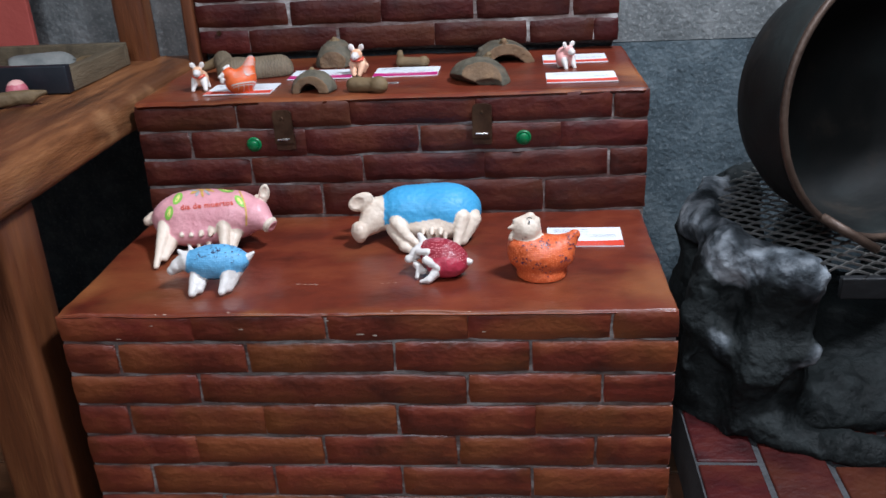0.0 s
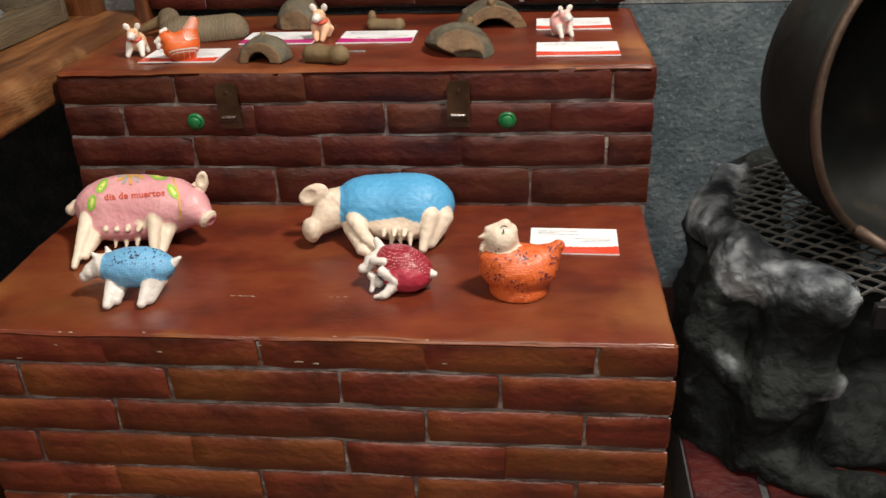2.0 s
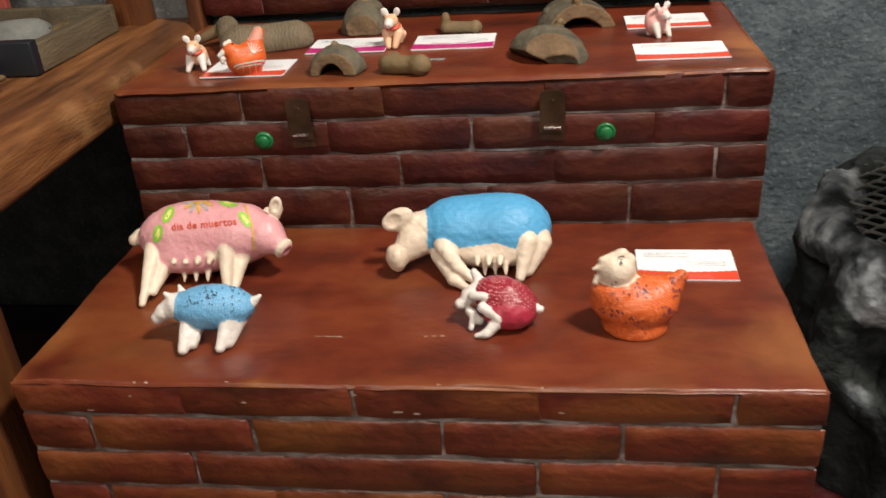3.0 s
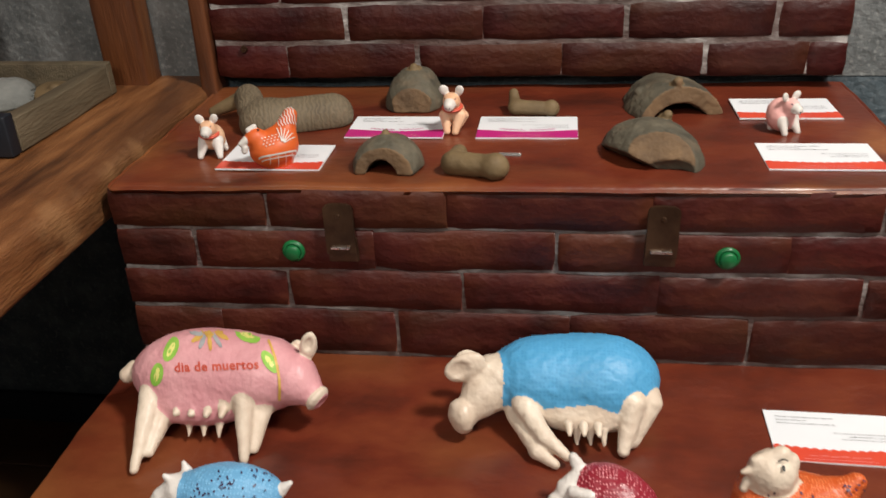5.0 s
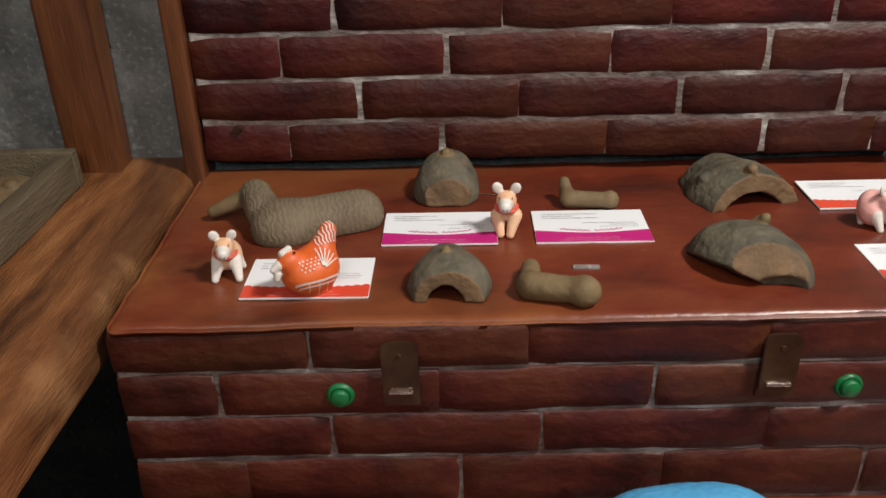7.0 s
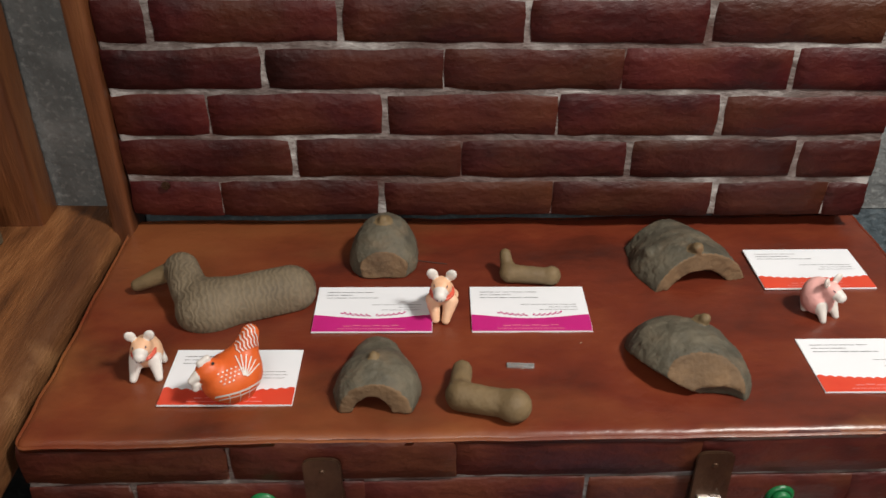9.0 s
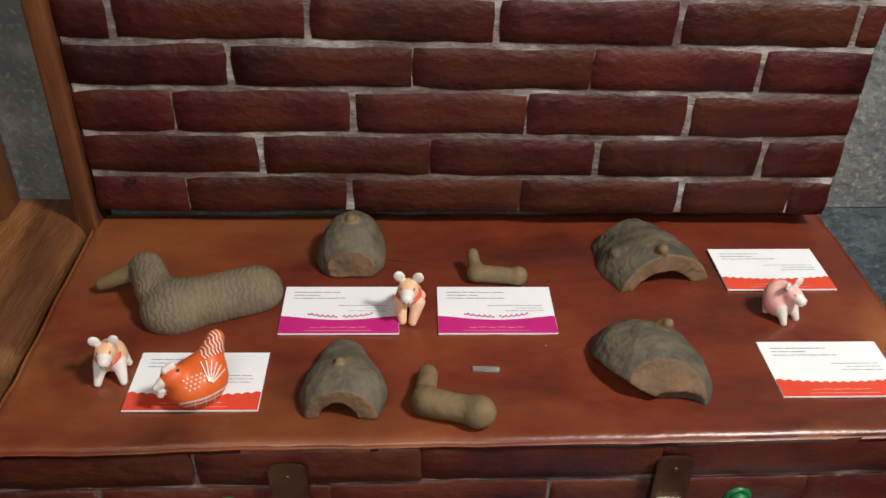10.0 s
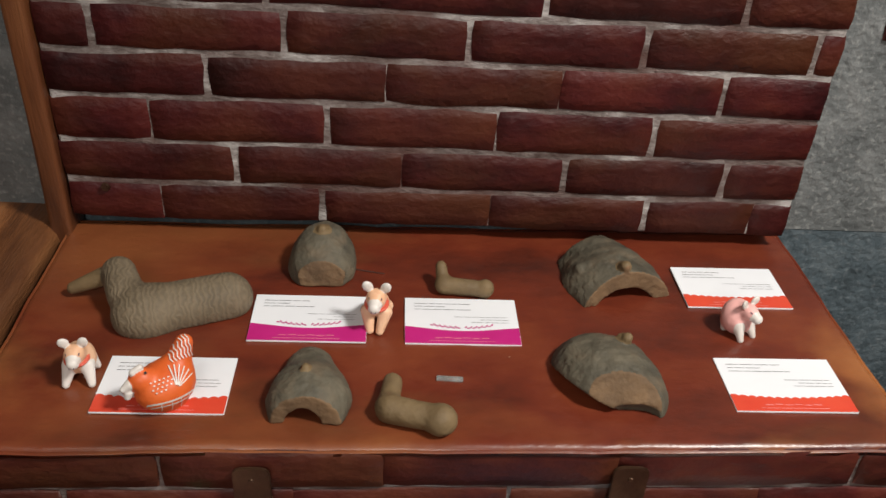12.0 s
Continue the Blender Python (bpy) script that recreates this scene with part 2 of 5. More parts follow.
# ---- brick plinths ----
def brick_mesh(w, h, d, rng, paint):
    """A hand-shaped brick face: pillowed, with uneven outline; its back edge lies at y = 0 and its face at -d."""
    bm = bmesh.new()
    nx, nz = max(4, int(w / 0.02)), 3
    rows = []
    ph = rng.uniform(0, 50)
    for k in range(nz + 3):
        row = []
        for i in range(nx + 3):
            u = min(max(i - 1, 0), nx) / nx
            v = min(max(k - 1, 0), nz) / nz
            rim = i in (0, nx + 2) or k in (0, nz + 2)
            edge = u in (0, 1) or v in (0, 1)
            wob = Vector(noise.noise_vector((u * w * 30 + ph, v * 2.0, ph)))
            slow = noise.noise((u * w * 9 + ph, v * 1.3, ph + 7))
            x = (u - 0.5) * w + (0.0022 * wob.x if edge else 0)
            z = (v - 0.5) * h + (0.0024 * wob.z + 0.0030 * slow if edge else 0)
            corner = u in (0, 1) and v in (0, 1)
            if corner:
                x, z = x * (1 - 0.002 / w), z * (1 - 0.002 / h)
            y = 0.0 if rim else (-d * (0.86 if edge else 1.0) - 0.0010 * wob.y)
            if rim:
                x, z = x * (1 + 0.004 / w), z * (1 + 0.004 / h)
            row.append(bm.verts.new((x, y, z)))
        rows.append(row)
    for k in range(nz + 2):
        for i in range(nx + 2):
            bm.faces.new((rows[k][i], rows[k][i + 1], rows[k + 1][i + 1], rows[k + 1][i]))
    return mesh_of("brick", bm, paint, True)


def courses(parent, x0, x1, y, lines, joints, seed, paint=BRICK, gap=0.0074, d=0.0030, faint=()):
    """Bricks between the joint heights, each course split at its own upright joints; faint: (course, joint) painted over, a mere crack."""
    rng = random.Random(seed)
    for k in range(len(lines) - 1):
        top, low = lines[k], lines[k + 1]
        cuts = [(x0, 0.0)] + [(x, 0.0016 if (k, i) in faint else gap) for i, x in enumerate(joints[k % len(joints)])] + [(x1, 0.0)]
        for (a, ga), (b, gb) in zip(cuts, cuts[1:]):
            a, b = a + ga / 2, b - gb / 2
            ob = new("brick", brick_mesh(b - a, top - low - gap, d * rng.uniform(0.85, 1.15), rng, paint))
            ob.parent = parent
            ob.location = ((a + b) / 2, y, (top + low) / 2)
            ob.rotation_euler = (0, radians(rng.uniform(-0.35, 0.35)), 0)


def plinth(name, x0, x1, y0, y1, z0, z1, label, skew, thick=0.008, roll=0.0042):
    thing = empty(name, 0, 0, 0, label, "display plinth", "stepped brick display")
    part("body", box(bmesh.new(), x0 + 0.001, x1 - 0.001, y0 + 0.0043, y1, z0, z1 - thick), MORTAR, thing)
    top = part("top_board", board(x0, x1, y0 + 0.0005, y1, z1 - thick, z1, roll, 0.0026, 30), TOP, thing, "varnished reddish-brown top board", True)
    edge_tan = top.data.attributes.new("pale", "FLOAT", "POINT")
    for v, r in zip(top.data.vertices, edge_tan.data):
        front = min(1.0, max(0.0, (y0 + 0.34 - v.co.y) / 0.22))
        r.value = max(0.66 * front * math.exp(-abs(v.co.x - x0) / 0.08), 0.68 * front * math.exp(-abs(v.co.x - x1) / 0.11), 0.46 * math.exp(-abs(v.co.y - y0) / 0.04))
    # the whole step stands a little askew to the wall
    mid = Matrix.Translation(((x0 + x1) / 2, y0, 0))
    thing.matrix_world = mid @ Matrix.Rotation(skew, 4, "Z") @ mid.inverted()
    return thing


def face_y(x):
    """Where the upper step's brick face lies at x."""
    return UP_Y + math.tan(UP_SKEW) * (x - (X0 + X1) / 2)


lower = plinth("display_plinth", X0, X1, 1.10, 1.497, FLOOR_Z, LOW_Z, "low painted brick plinth with varnished reddish-brown top, on the floor", LOW_SKEW)
upper = plinth("display_plinth", X0, X1, UP_Y, BACK - 0.009, FLOOR_Z, UP_Z, "upper painted brick plinth with varnished top, behind the low one", UP_SKEW, 0.0115, 0.0095)
panel = empty("brick_screen", 0, 0, 0, "upright maroon painted brick screen against the grey wall", "brick screen")
part("backing", board(-0.708, 0.178, 1.841, BACK - 0.001, 0.925, 1.95, 0.003), MORTAR, panel)

# ---- timber ----
# stain worn pale along the table's edge
two_tone(WOOD, [(0.35, (0.11, 0.048, 0.020)), (0.65, (0.36, 0.185, 0.080))], 14)
table = empty("work_table", -1.2, 1.3, FLOOR_Z, "heavy stained timber table beside the brick plinths", "table")


def table_part(name, x0, x1, y0, y1, z0, z1, bevel=0.008, m=WOOD, wob=0.003):
    bm = board(x0, x1, y0, y1, z0, z1, bevel, wob, 6)
    bmesh.ops.translate(bm, verts=bm.verts, vec=-table.location)
    return part(name, bm, m, table, "", True)


worktop = table_part("tabletop", -1.75, -0.7265, 0.86, BACK + 0.05, 0.842, TABLE_Z, 0.020, WOOD, 0.004)
worn = worktop.data.attributes.new("pale", "FLOAT", "POINT")
for v, r in zip(worktop.data.vertices, worn.data):
    r.value = 0.42 * math.exp(-abs(v.co.x + table.location.x + 0.7265) / 0.05)
table_part("leg", -0.852, -0.75, 1.075, 1.175, FLOOR_Z, 0.842, 0.01, POST)
table_part("leg", -1.70, -1.60, 1.075, 1.175, FLOOR_Z, 0.842, 0.01, POST)
table_part("leg", -1.70, -1.60, 1.70, 1.79, FLOOR_Z, 0.842, 0.01, POST)
for x0, x1, y0, lab in ((-0.884, -0.819, 1.823, "broad stained timber post against the wall"), (-0.736, -0.7105, 1.825, "narrow stained timber post beside the brick panel")):
    ob = part("timber_post", board(x0, x1, y0 + 0.003, BACK - 0.001, TABLE_Z - 0.005 if x0 < -0.8 else FLOOR_Z, 2.4, 0.006, 0.003, 12), POST, smooth=True)
    tagged(ob, lab, "post", "timber posts")

# ---- hearth with stove ----
hearth = empty("brick_hearth", 0.75, 1.4, FLOOR_Z, "low hearth of red bricks under the rock stove", "hearth")
bm = box(bmesh.new(), 0.262 - 0.75, 0.75, -0.42, BACK - 0.015 - 1.4, 0, 0.122)
part("bed", bm, JOINT, hearth)

# ---- modelled forms: rounded solids blended into one skin ----
def ell(c, r, m=0, turn=(0, 0, 0), k=0.006, cut=False):
    return dict(kind="e", c=np.array(c, float), r=np.array(r, float), m=m, k=k, cut=cut,
                rot=np.array(Euler([radians(a) for a in turn]).to_matrix()))


def cap(a, b, ra, rb=None, m=0, k=0.005, cut=False):
    return dict(kind="c", a=np.array(a, float), b=np.array(b, float), ra=ra, rb=ra if rb is None else rb, m=m, k=k, cut=cut)


def chop(p, n, m=-1):
    """Cuts away all that lies beyond the plane through p, on the side of n; m: the cut face's material."""
    n = np.array(n, float)
    return dict(kind="p", p=np.array(p, float), n=n / np.linalg.norm(n), m=m)


def field(q, P):
    if q["kind"] == "e":
        d = (P - q["c"]) @ q["rot"]
        k0 = np.linalg.norm(d / q["r"], axis=-1)
        k1 = np.linalg.norm(d / q["r"] ** 2, axis=-1) + 1e-9
        return k0 * (k0 - 1) / k1
    ab = q["b"] - q["a"]
    h = np.clip(((P - q["a"]) @ ab) / max(ab @ ab, 1e-12), 0, 1)
    return np.linalg.norm(P - q["a"] - h[..., None] * ab, axis=-1) - (q["ra"] + h * (q["rb"] - q["ra"]))


def solid(prims, P):
    f, tag, best = None, None, None
    for q in [q for q in prims if q["kind"] != "p" and not q["cut"]]:
        d = field(q, P)
        if f is None:
            f, best, tag = d, d.copy(), np.full(d.shape, q["m"])
            continue
        h = np.clip(0.5 + 0.5 * (f - d) / q["k"], 0, 1)
        f = f * (1 - h) + d * h - q["k"] * h * (1 - h)
        near = d < best
        tag = np.where(near, q["m"], tag)
        best = np.minimum(best, d)
    for q in prims:
        if q["kind"] == "p":
            d = (P - q["p"]) @ q["n"]
            f = np.maximum(f, d)
            if q["m"] >= 0:
                tag = np.where(np.abs(d) < 0.0011, q["m"], tag)
        elif q["cut"]:
            d = -field(q, P)
            h = np.clip(0.5 - 0.5 * (f - d) / 0.002, 0, 1)
            f = f * (1 - h) + d * h + 0.002 * h * (1 - h)
    return f, tag


def skin(prims, h, wobble=0.0, wscale=40.0, seed=0.0):
    """Points and quads of the solid's surface on a grid of step h, with a material number for each quad."""
    lo, hi = np.full(3, 9.0), np.full(3, -9.0)
    for q in prims:
        if q["kind"] == "p" or q["cut"]:
            continue
        for c, r in (((q["c"], q["r"].max()),) if q["kind"] == "e" else ((q["a"], q["ra"]), (q["b"], q["rb"]))):
            lo, hi = np.minimum(lo, c - r), np.maximum(hi, c + r)
    lo, hi = lo - 3 * h, hi + 3 * h
    axes = [np.arange(a, b, h) for a, b in zip(lo, hi)]
    P = np.stack(np.meshgrid(*axes, indexing="ij"), -1)
    F, _ = solid(prims, P)
    n = np.array(F.shape)
    ins = F < 0
    total, count = np.zeros((*(n - 1), 3)), np.zeros(n - 1)
    for ax in range(3):
        o1, o2 = [a for a in range(3) if a != ax]
        s0, s1 = [slice(None)] * 3, [slice(None)] * 3
        s0[ax], s1[ax] = slice(0, -1), slice(1, None)
        A, B = F[tuple(s0)], F[tuple(s1)]
        cross = (A < 0) != (B < 0)
        t = np.where(cross, A / np.where(cross, A - B, 1), 0)
        pt = P[tuple(s0)].copy()
        pt[..., ax] += t * h
        for i in (0, 1):
            for j in (0, 1):
                s = [slice(None)] * 3
                s[o1] = slice(i, n[o1] - 1 + i)
                s[o2] = slice(j, n[o2] - 1 + j)
                c = cross[tuple(s)]
                total += pt[tuple(s)] * c[..., None]
                count += c
    live = count > 0
    index = np.full(n - 1, -1)
    index[live] = np.arange(live.sum())
    V = total[live] / count[live][:, None]
    quads = []
    for ax in range(3):
        o1, o2 = (ax + 1) % 3, (ax + 2) % 3
        s0, s1 = [slice(1, -1)] * 3, [slice(1, -1)] * 3
        s0[ax], s1[ax] = slice(0, -1), slice(1, None)
        a, b = ins[tuple(s0)], ins[tuple(s1)]
        for flip, msk in ((False, a & ~b), (True, ~a & b)):
            ix = np.argwhere(msk)
            ix[:, o1] += 1
            ix[:, o2] += 1
            corner = []
            for d1, d2 in ((-1, -1), (0, -1), (0, 0), (-1, 0)):
                j = ix.copy()
                j[:, o1] += d1
                j[:, o2] += d2
                corner.append(index[j[:, 0], j[:, 1], j[:, 2]])
            q = np.stack(corner, 1)
            quads.append(q[:, ::-1] if flip else q)
    Q = np.concatenate(quads)
    mid = V[Q].mean(1)
    _, tag = solid([q for q in prims], mid)
    if wobble:
        far = Vector((seed, 0, 0))
        V = np.array([v + wobble * (np.array(noise.noise_vector(Vector(v) * wscale + far)) + 0.4 * np.array(noise.noise_vector(Vector(v) * wscale * 2.9 + far))
                                    + 0.2 * np.array(noise.noise_vector(Vector(v) * wscale * 7.1 + far))) for v in V])
    return V, Q, tag


def figure(name, base, prims, mats, label, category, group="", h=0.0017, wobble=0.0, wscale=40.0, paint=()):
    """One mesh of blended rounded forms; paint: flat marks laid on its surface."""
    V, Q, tag = skin(prims, h, wobble, wscale, base[0] * 31)
    V[:, 2] = np.maximum(V[:, 2], 0.0)
    verts, faces, mi = [tuple(v) for v in V], [tuple(int(i) for i in q) for q in Q], [int(t) for t in tag]
    if paint:
        from mathutils.bvhtree import BVHTree
        tree = BVHTree.FromPolygons([Vector(v) for v in verts], faces)
        for layer, (pts, polys, m) in enumerate(paint):
            n0, got = len(verts), []
            for origin, way in pts:
                hit, nor, _, _ = tree.ray_cast(Vector(origin), Vector(way), 1.0)
                got.append(hit is not None)
                verts.append(tuple(hit - Vector(way) * (0.0007 + 0.00002 * layer) + nor * 0.0002) if hit else (0, 0, 0))
            for p in polys:
                if all(got[i] for i in p):
                    faces.append(tuple(n0 + i for i in p))
                    mi.append(m)
    me = bpy.data.meshes.new(name)
    me.from_pydata(verts, [], faces)
    for m in mats:
        me.materials.append(m)
    me.polygons.foreach_set("material_index", mi)
    me.polygons.foreach_set("use_smooth", [True] * len(faces))
    me.update()
    ob = new(name, me)
    ob.location = base
    return tagged(ob, label, category, group)


def brush(center, way, right):
    """Places on a plane before the thing, from which marks are cast on it along way."""
    way, right = Vector(way).normalized(), Vector(right).normalized()
    upward = right.cross(way)
    start = Vector(center) - way * 0.3
    return lambda u, v: (start + right * u + upward * v, way)


def blob(at, u, v, a, b, turn, m, n=14, rings=3):
    """A filled ellipse as a mark."""
    c, s = math.cos(radians(turn)), math.sin(radians(turn))
    pts = [at(u, v)]
    for r in range(1, rings + 1):
        for i in range(n):
            x, y = a * r / rings * math.cos(2 * math.pi * i / n), b * r / rings * math.sin(2 * math.pi * i / n)
            pts.append(at(u + x * c - y * s, v + x * s + y * c))
    polys = [(0, 1 + i, 1 + (i + 1) % n) for i in range(n)]
    for r in range(rings - 1):
        for i in range(n):
            p, q = 1 + r * n, 1 + (r + 1) * n
            polys.append((p + i, q + i, q + (i + 1) % n, p + (i + 1) % n))
    return pts, polys, m


def stroke(at, points, w, m):
    """A painted line through the points."""
    fine = [points[0]]
    for (u0, v0), (u1, v1) in zip(points, points[1:]):
        k = max(1, int(math.hypot(u1 - u0, v1 - v0) / 0.0014))
        fine += [(u0 + (u1 - u0) * i / k, v0 + (v1 - v0) * i / k) for i in range(1, k + 1)]
    pts, polys, points = [], [], fine
    for i, (u, v) in enumerate(points):
        a, b = points[max(i - 1, 0)], points[min(i + 1, len(points) - 1)]
        dx, dy = b[0] - a[0], b[1] - a[1]
        ln = math.hypot(dx, dy) or 1
        nx, ny = -dy / ln * w / 2, dx / ln * w / 2
        pts += [at(u + nx, v + ny), at(u - nx, v - ny)]
        if i:
            polys.append((2 * i - 2, 2 * i - 1, 2 * i + 1, 2 * i))
    return pts, polys, m


def lettering(at, text, u, v, size, spread, turn, m):
    """Painted words, from the built-in font."""
    cu = bpy.data.curves.new("words", "FONT")
    cu.body, cu.size, cu.align_x, cu.align_y, cu.space_character, cu.resolution_u = text, size, "CENTER", "CENTER", spread, 3
    cu.offset = size * 0.02
    ob = bpy.data.objects.new("words", cu)
    scene.collection.objects.link(ob)
    me = bpy.data.meshes.new_from_object(ob.evaluated_get(bpy.context.evaluated_depsgraph_get()))
    c, s = math.cos(radians(turn)), math.sin(radians(turn))
    pts = [at(u + p.co.x * c - p.co.y * s, v + p.co.x * s + p.co.y * c) for p in me.vertices]
    polys = [tuple(p.vertices) for p in me.polygons]
    bpy.data.objects.remove(ob)
    bpy.data.meshes.remove(me)
    bpy.data.curves.remove(cu)
    return pts, polys, m


def dotted(name, base, dot, scale, reach, rough=0.45, hollow=0.3):
    """Glazed clay with rows of small raised dots."""
    m = mat(name, [(0.3, tuple(c * 0.85 for c in base)), (0.7, base)], 30, rough, bump=0.0)
    n, l = m.node_tree.nodes, m.node_tree.links
    bsdf = n["Principled BSDF"]
    co = n.new("ShaderNodeTexCoord")
    vo = n.new("ShaderNodeTexVoronoi")
    vo.inputs["Scale"].default_value, vo.inputs["Randomness"].default_value = scale, 0.35
    l.new(co.outputs["Object"], vo.inputs["Vector"])
    rg = n.new("ShaderNodeMapRange")
    rg.inputs["From Min"].default_value, rg.inputs["From Max"].default_value = reach, reach * 0.6
    l.new(vo.outputs["Distance"], rg.inputs["Value"])
    mix = n.new("ShaderNodeMix")
    mix.data_type = "RGBA"
    l.new(rg.outputs[0], mix.inputs["Factor"])
    l.new(bsdf.inputs["Base Color"].links[0].from_socket, mix.inputs["A"])
    mix.inputs["B"].default_value = (*dot, 1)
    l.new(mix.outputs["Result"], bsdf.inputs["Base Color"])
    bp = n.new("ShaderNodeBump")
    bp.inputs["Strength"].default_value, bp.inputs["Distance"].default_value = hollow, 0.002
    l.new(rg.outputs[0], bp.inputs["Height"])
    l.new(bp.outputs[0], bsdf.inputs["Normal"])
    return m


CREAM = mat("cream_clay", [(0.3, (0.60, 0.47, 0.36)), (0.7, (0.80, 0.69, 0.56))], 18, 0.5, bump=0.2, grain=200, coat=0.1)
WHITE = mat("white_slip", [(0.3, (0.62, 0.57, 0.52)), (0.7, (0.78, 0.74, 0.70))], 18, 0.45, bump=0.15, grain=200, coat=0.15)
PINK = mat("pink_glaze", [(0.3, (0.62, 0.26, 0.29)), (0.7, (0.78, 0.40, 0.42))], 14, 0.45, bump=0.25, grain=180, coat=0.1)
ROSE = mat("deep_pink_glaze", [(0.3, (0.50, 0.11, 0.15)), (0.7, (0.64, 0.19, 0.22))], 14, 0.45, bump=0.2, grain=180)
BLUE = dotted("blue_stitched_glaze", (0.09, 0.38, 0.67), (0.068, 0.32, 0.59), 250, 0.5, 0.5, -0.9)
BLUE2 = dotted("blue_glaze", (0.15, 0.41, 0.68), (0.19, 0.47, 0.73), 300, 0.45, 0.5, 0.25)
RED = dotted("red_beaded_glaze", (0.30, 0.018, 0.035), (0.75, 0.32, 0.34), 330, 0.36, 0.4, 0.4)
CRIMSON = mat("crimson_glaze", [(0.3, (0.30, 0.018, 0.04)), (0.7, (0.42, 0.03, 0.06))], 20, 0.42, bump=0.2)
ORANGE = dotted("orange_beaded_glaze", (0.62, 0.105, 0.022), (0.78, 0.22, 0.08), 380, 0.42, 0.42, 0.3)
ORANGE2 = mat("orange_glaze", [(0.3, (0.58, 0.085, 0.015)), (0.7, (0.74, 0.14, 0.025))], 20, 0.5, bump=0.15, coat=0.04)
PEACH = mat("peach_glaze", [(0.3, (0.72, 0.40, 0.23)), (0.7, (0.82, 0.54, 0.36))], 30, 0.5, bump=0.15)
PALEPINK = mat("pale_pink_glaze", [(0.3, (0.72, 0.36, 0.33)), (0.7, (0.82, 0.47, 0.43))], 30, 0.5, bump=0.15)
PAINTS = [mat("green_paint", [(0.3, (0.22, 0.48, 0.06)), (0.7, (0.34, 0.60, 0.10))], 60, 0.4, bump=0.1),
          mat("yellow_paint", [(0.3, (0.75, 0.72, 0.16)), (0.7, (0.85, 0.82, 0.3))], 60, 0.4, bump=0.1),
          mat("ochre_paint", [(0.3, (0.60, 0.34, 0.07)), (0.7, (0.72, 0.46, 0.12))], 60, 0.4, bump=0.1),
          mat("red_paint", [(0.3, (0.55, 0.07, 0.04)), (0.7, (0.66, 0.12, 0.07))], 60, 0.4, bump=0.1),
          mat("dark_paint", [(0.3, (0.03, 0.015, 0.05)), (0.7, (0.06, 0.03, 0.09))], 60, 0.4, bump=0.1),
          mat("grey_paint", [(0.3, (0.32, 0.34, 0.36)), (0.7, (0.48, 0.48, 0.48))], 60, 0.4, bump=0.1)]
CLAY = mat("old_grey_clay", [(0.3, (0.034, 0.030, 0.020)), (0.5, (0.080, 0.070, 0.048)), (0.72, (0.135, 0.115, 0.078))], 26, 0.72, bump=0.6, grain=90,
           spots=(34, 0.5, 0.72, (0.15, 0.105, 0.062), 0.6))
EDGE = mat("broken_clay_edge", [(0.3, (0.085, 0.050, 0.025)), (0.7, (0.20, 0.12, 0.060))], 30, 0.8, bump=0.4, grain=140)
TAN = mat("tan_clay", [(0.3, (0.115, 0.074, 0.033)), (0.7, (0.195, 0.132, 0.062))], 26, 0.7, bump=0.25, grain=140,
          spots=(18, 0.5, 0.75, (0.10, 0.07, 0.04), 0.6))


def scored(name, stops, bands, depth):
    """Clay combed with wavy grooves."""
    m = mat(name, stops, 22, 0.75, bump=0.0)
    n, l = m.node_tree.nodes, m.node_tree.links
    co = n.new("ShaderNodeTexCoord")
    wv = n.new("ShaderNodeTexWave")
    wv.inputs["Scale"].default_value, wv.inputs["Distortion"].default_value = bands, 9.0
    wv.inputs["Detail"].default_value, wv.inputs["Detail Scale"].default_value = 2.0, 1.6
    turn = n.new("ShaderNodeMapping")
    turn.inputs["Rotation"].default_value = (0, 0, radians(-14))
    l.new(co.outputs["Object"], turn.inputs["Vector"])
    l.new(turn.outputs[0], wv.inputs["Vector"])
    bsdf = n["Principled BSDF"]
    mix = n.new("ShaderNodeMix")
    mix.data_type = "RGBA"
    mul = n.new("ShaderNodeMath")
    mul.operation = "MULTIPLY"
    mul.inputs[1].default_value = 0.3
    l.new(wv.outputs["Fac"], mul.inputs[0])
    l.new(mul.outputs[0], mix.inputs["Factor"])
    l.new(bsdf.inputs["Base Color"].links[0].from_socket, mix.inputs["A"])
    mix.inputs["B"].default_value = (0.23, 0.17, 0.10, 1)
    l.new(mix.outputs["Result"], bsdf.inputs["Base Color"])
    bp = n.new("ShaderNodeBump")
    bp.inputs["Strength"].default_value, bp.inputs["Distance"].default_value = depth, 0.003
    l.new(wv.outputs["Fac"], bp.inputs["Height"])
    l.new(bp.outputs[0], n["Principled BSDF"].inputs["Normal"])
    return m


WAVY = scored("scored_clay", [(0.3, (0.075, 0.056, 0.034)), (0.5, (0.125, 0.096, 0.060)), (0.75, (0.19, 0.148, 0.096))], 52, 0.26)

# ---- painted animals on the low plinth ----
LOW = "painted clay animals"
B = (-0.57, 1.36, LOW_Z)


def at_low(x, y, z, b):
    return (x - b[0], y - b[1], z - b[2])


def W(x, y, z):
    return at_low(x, y, z, B)


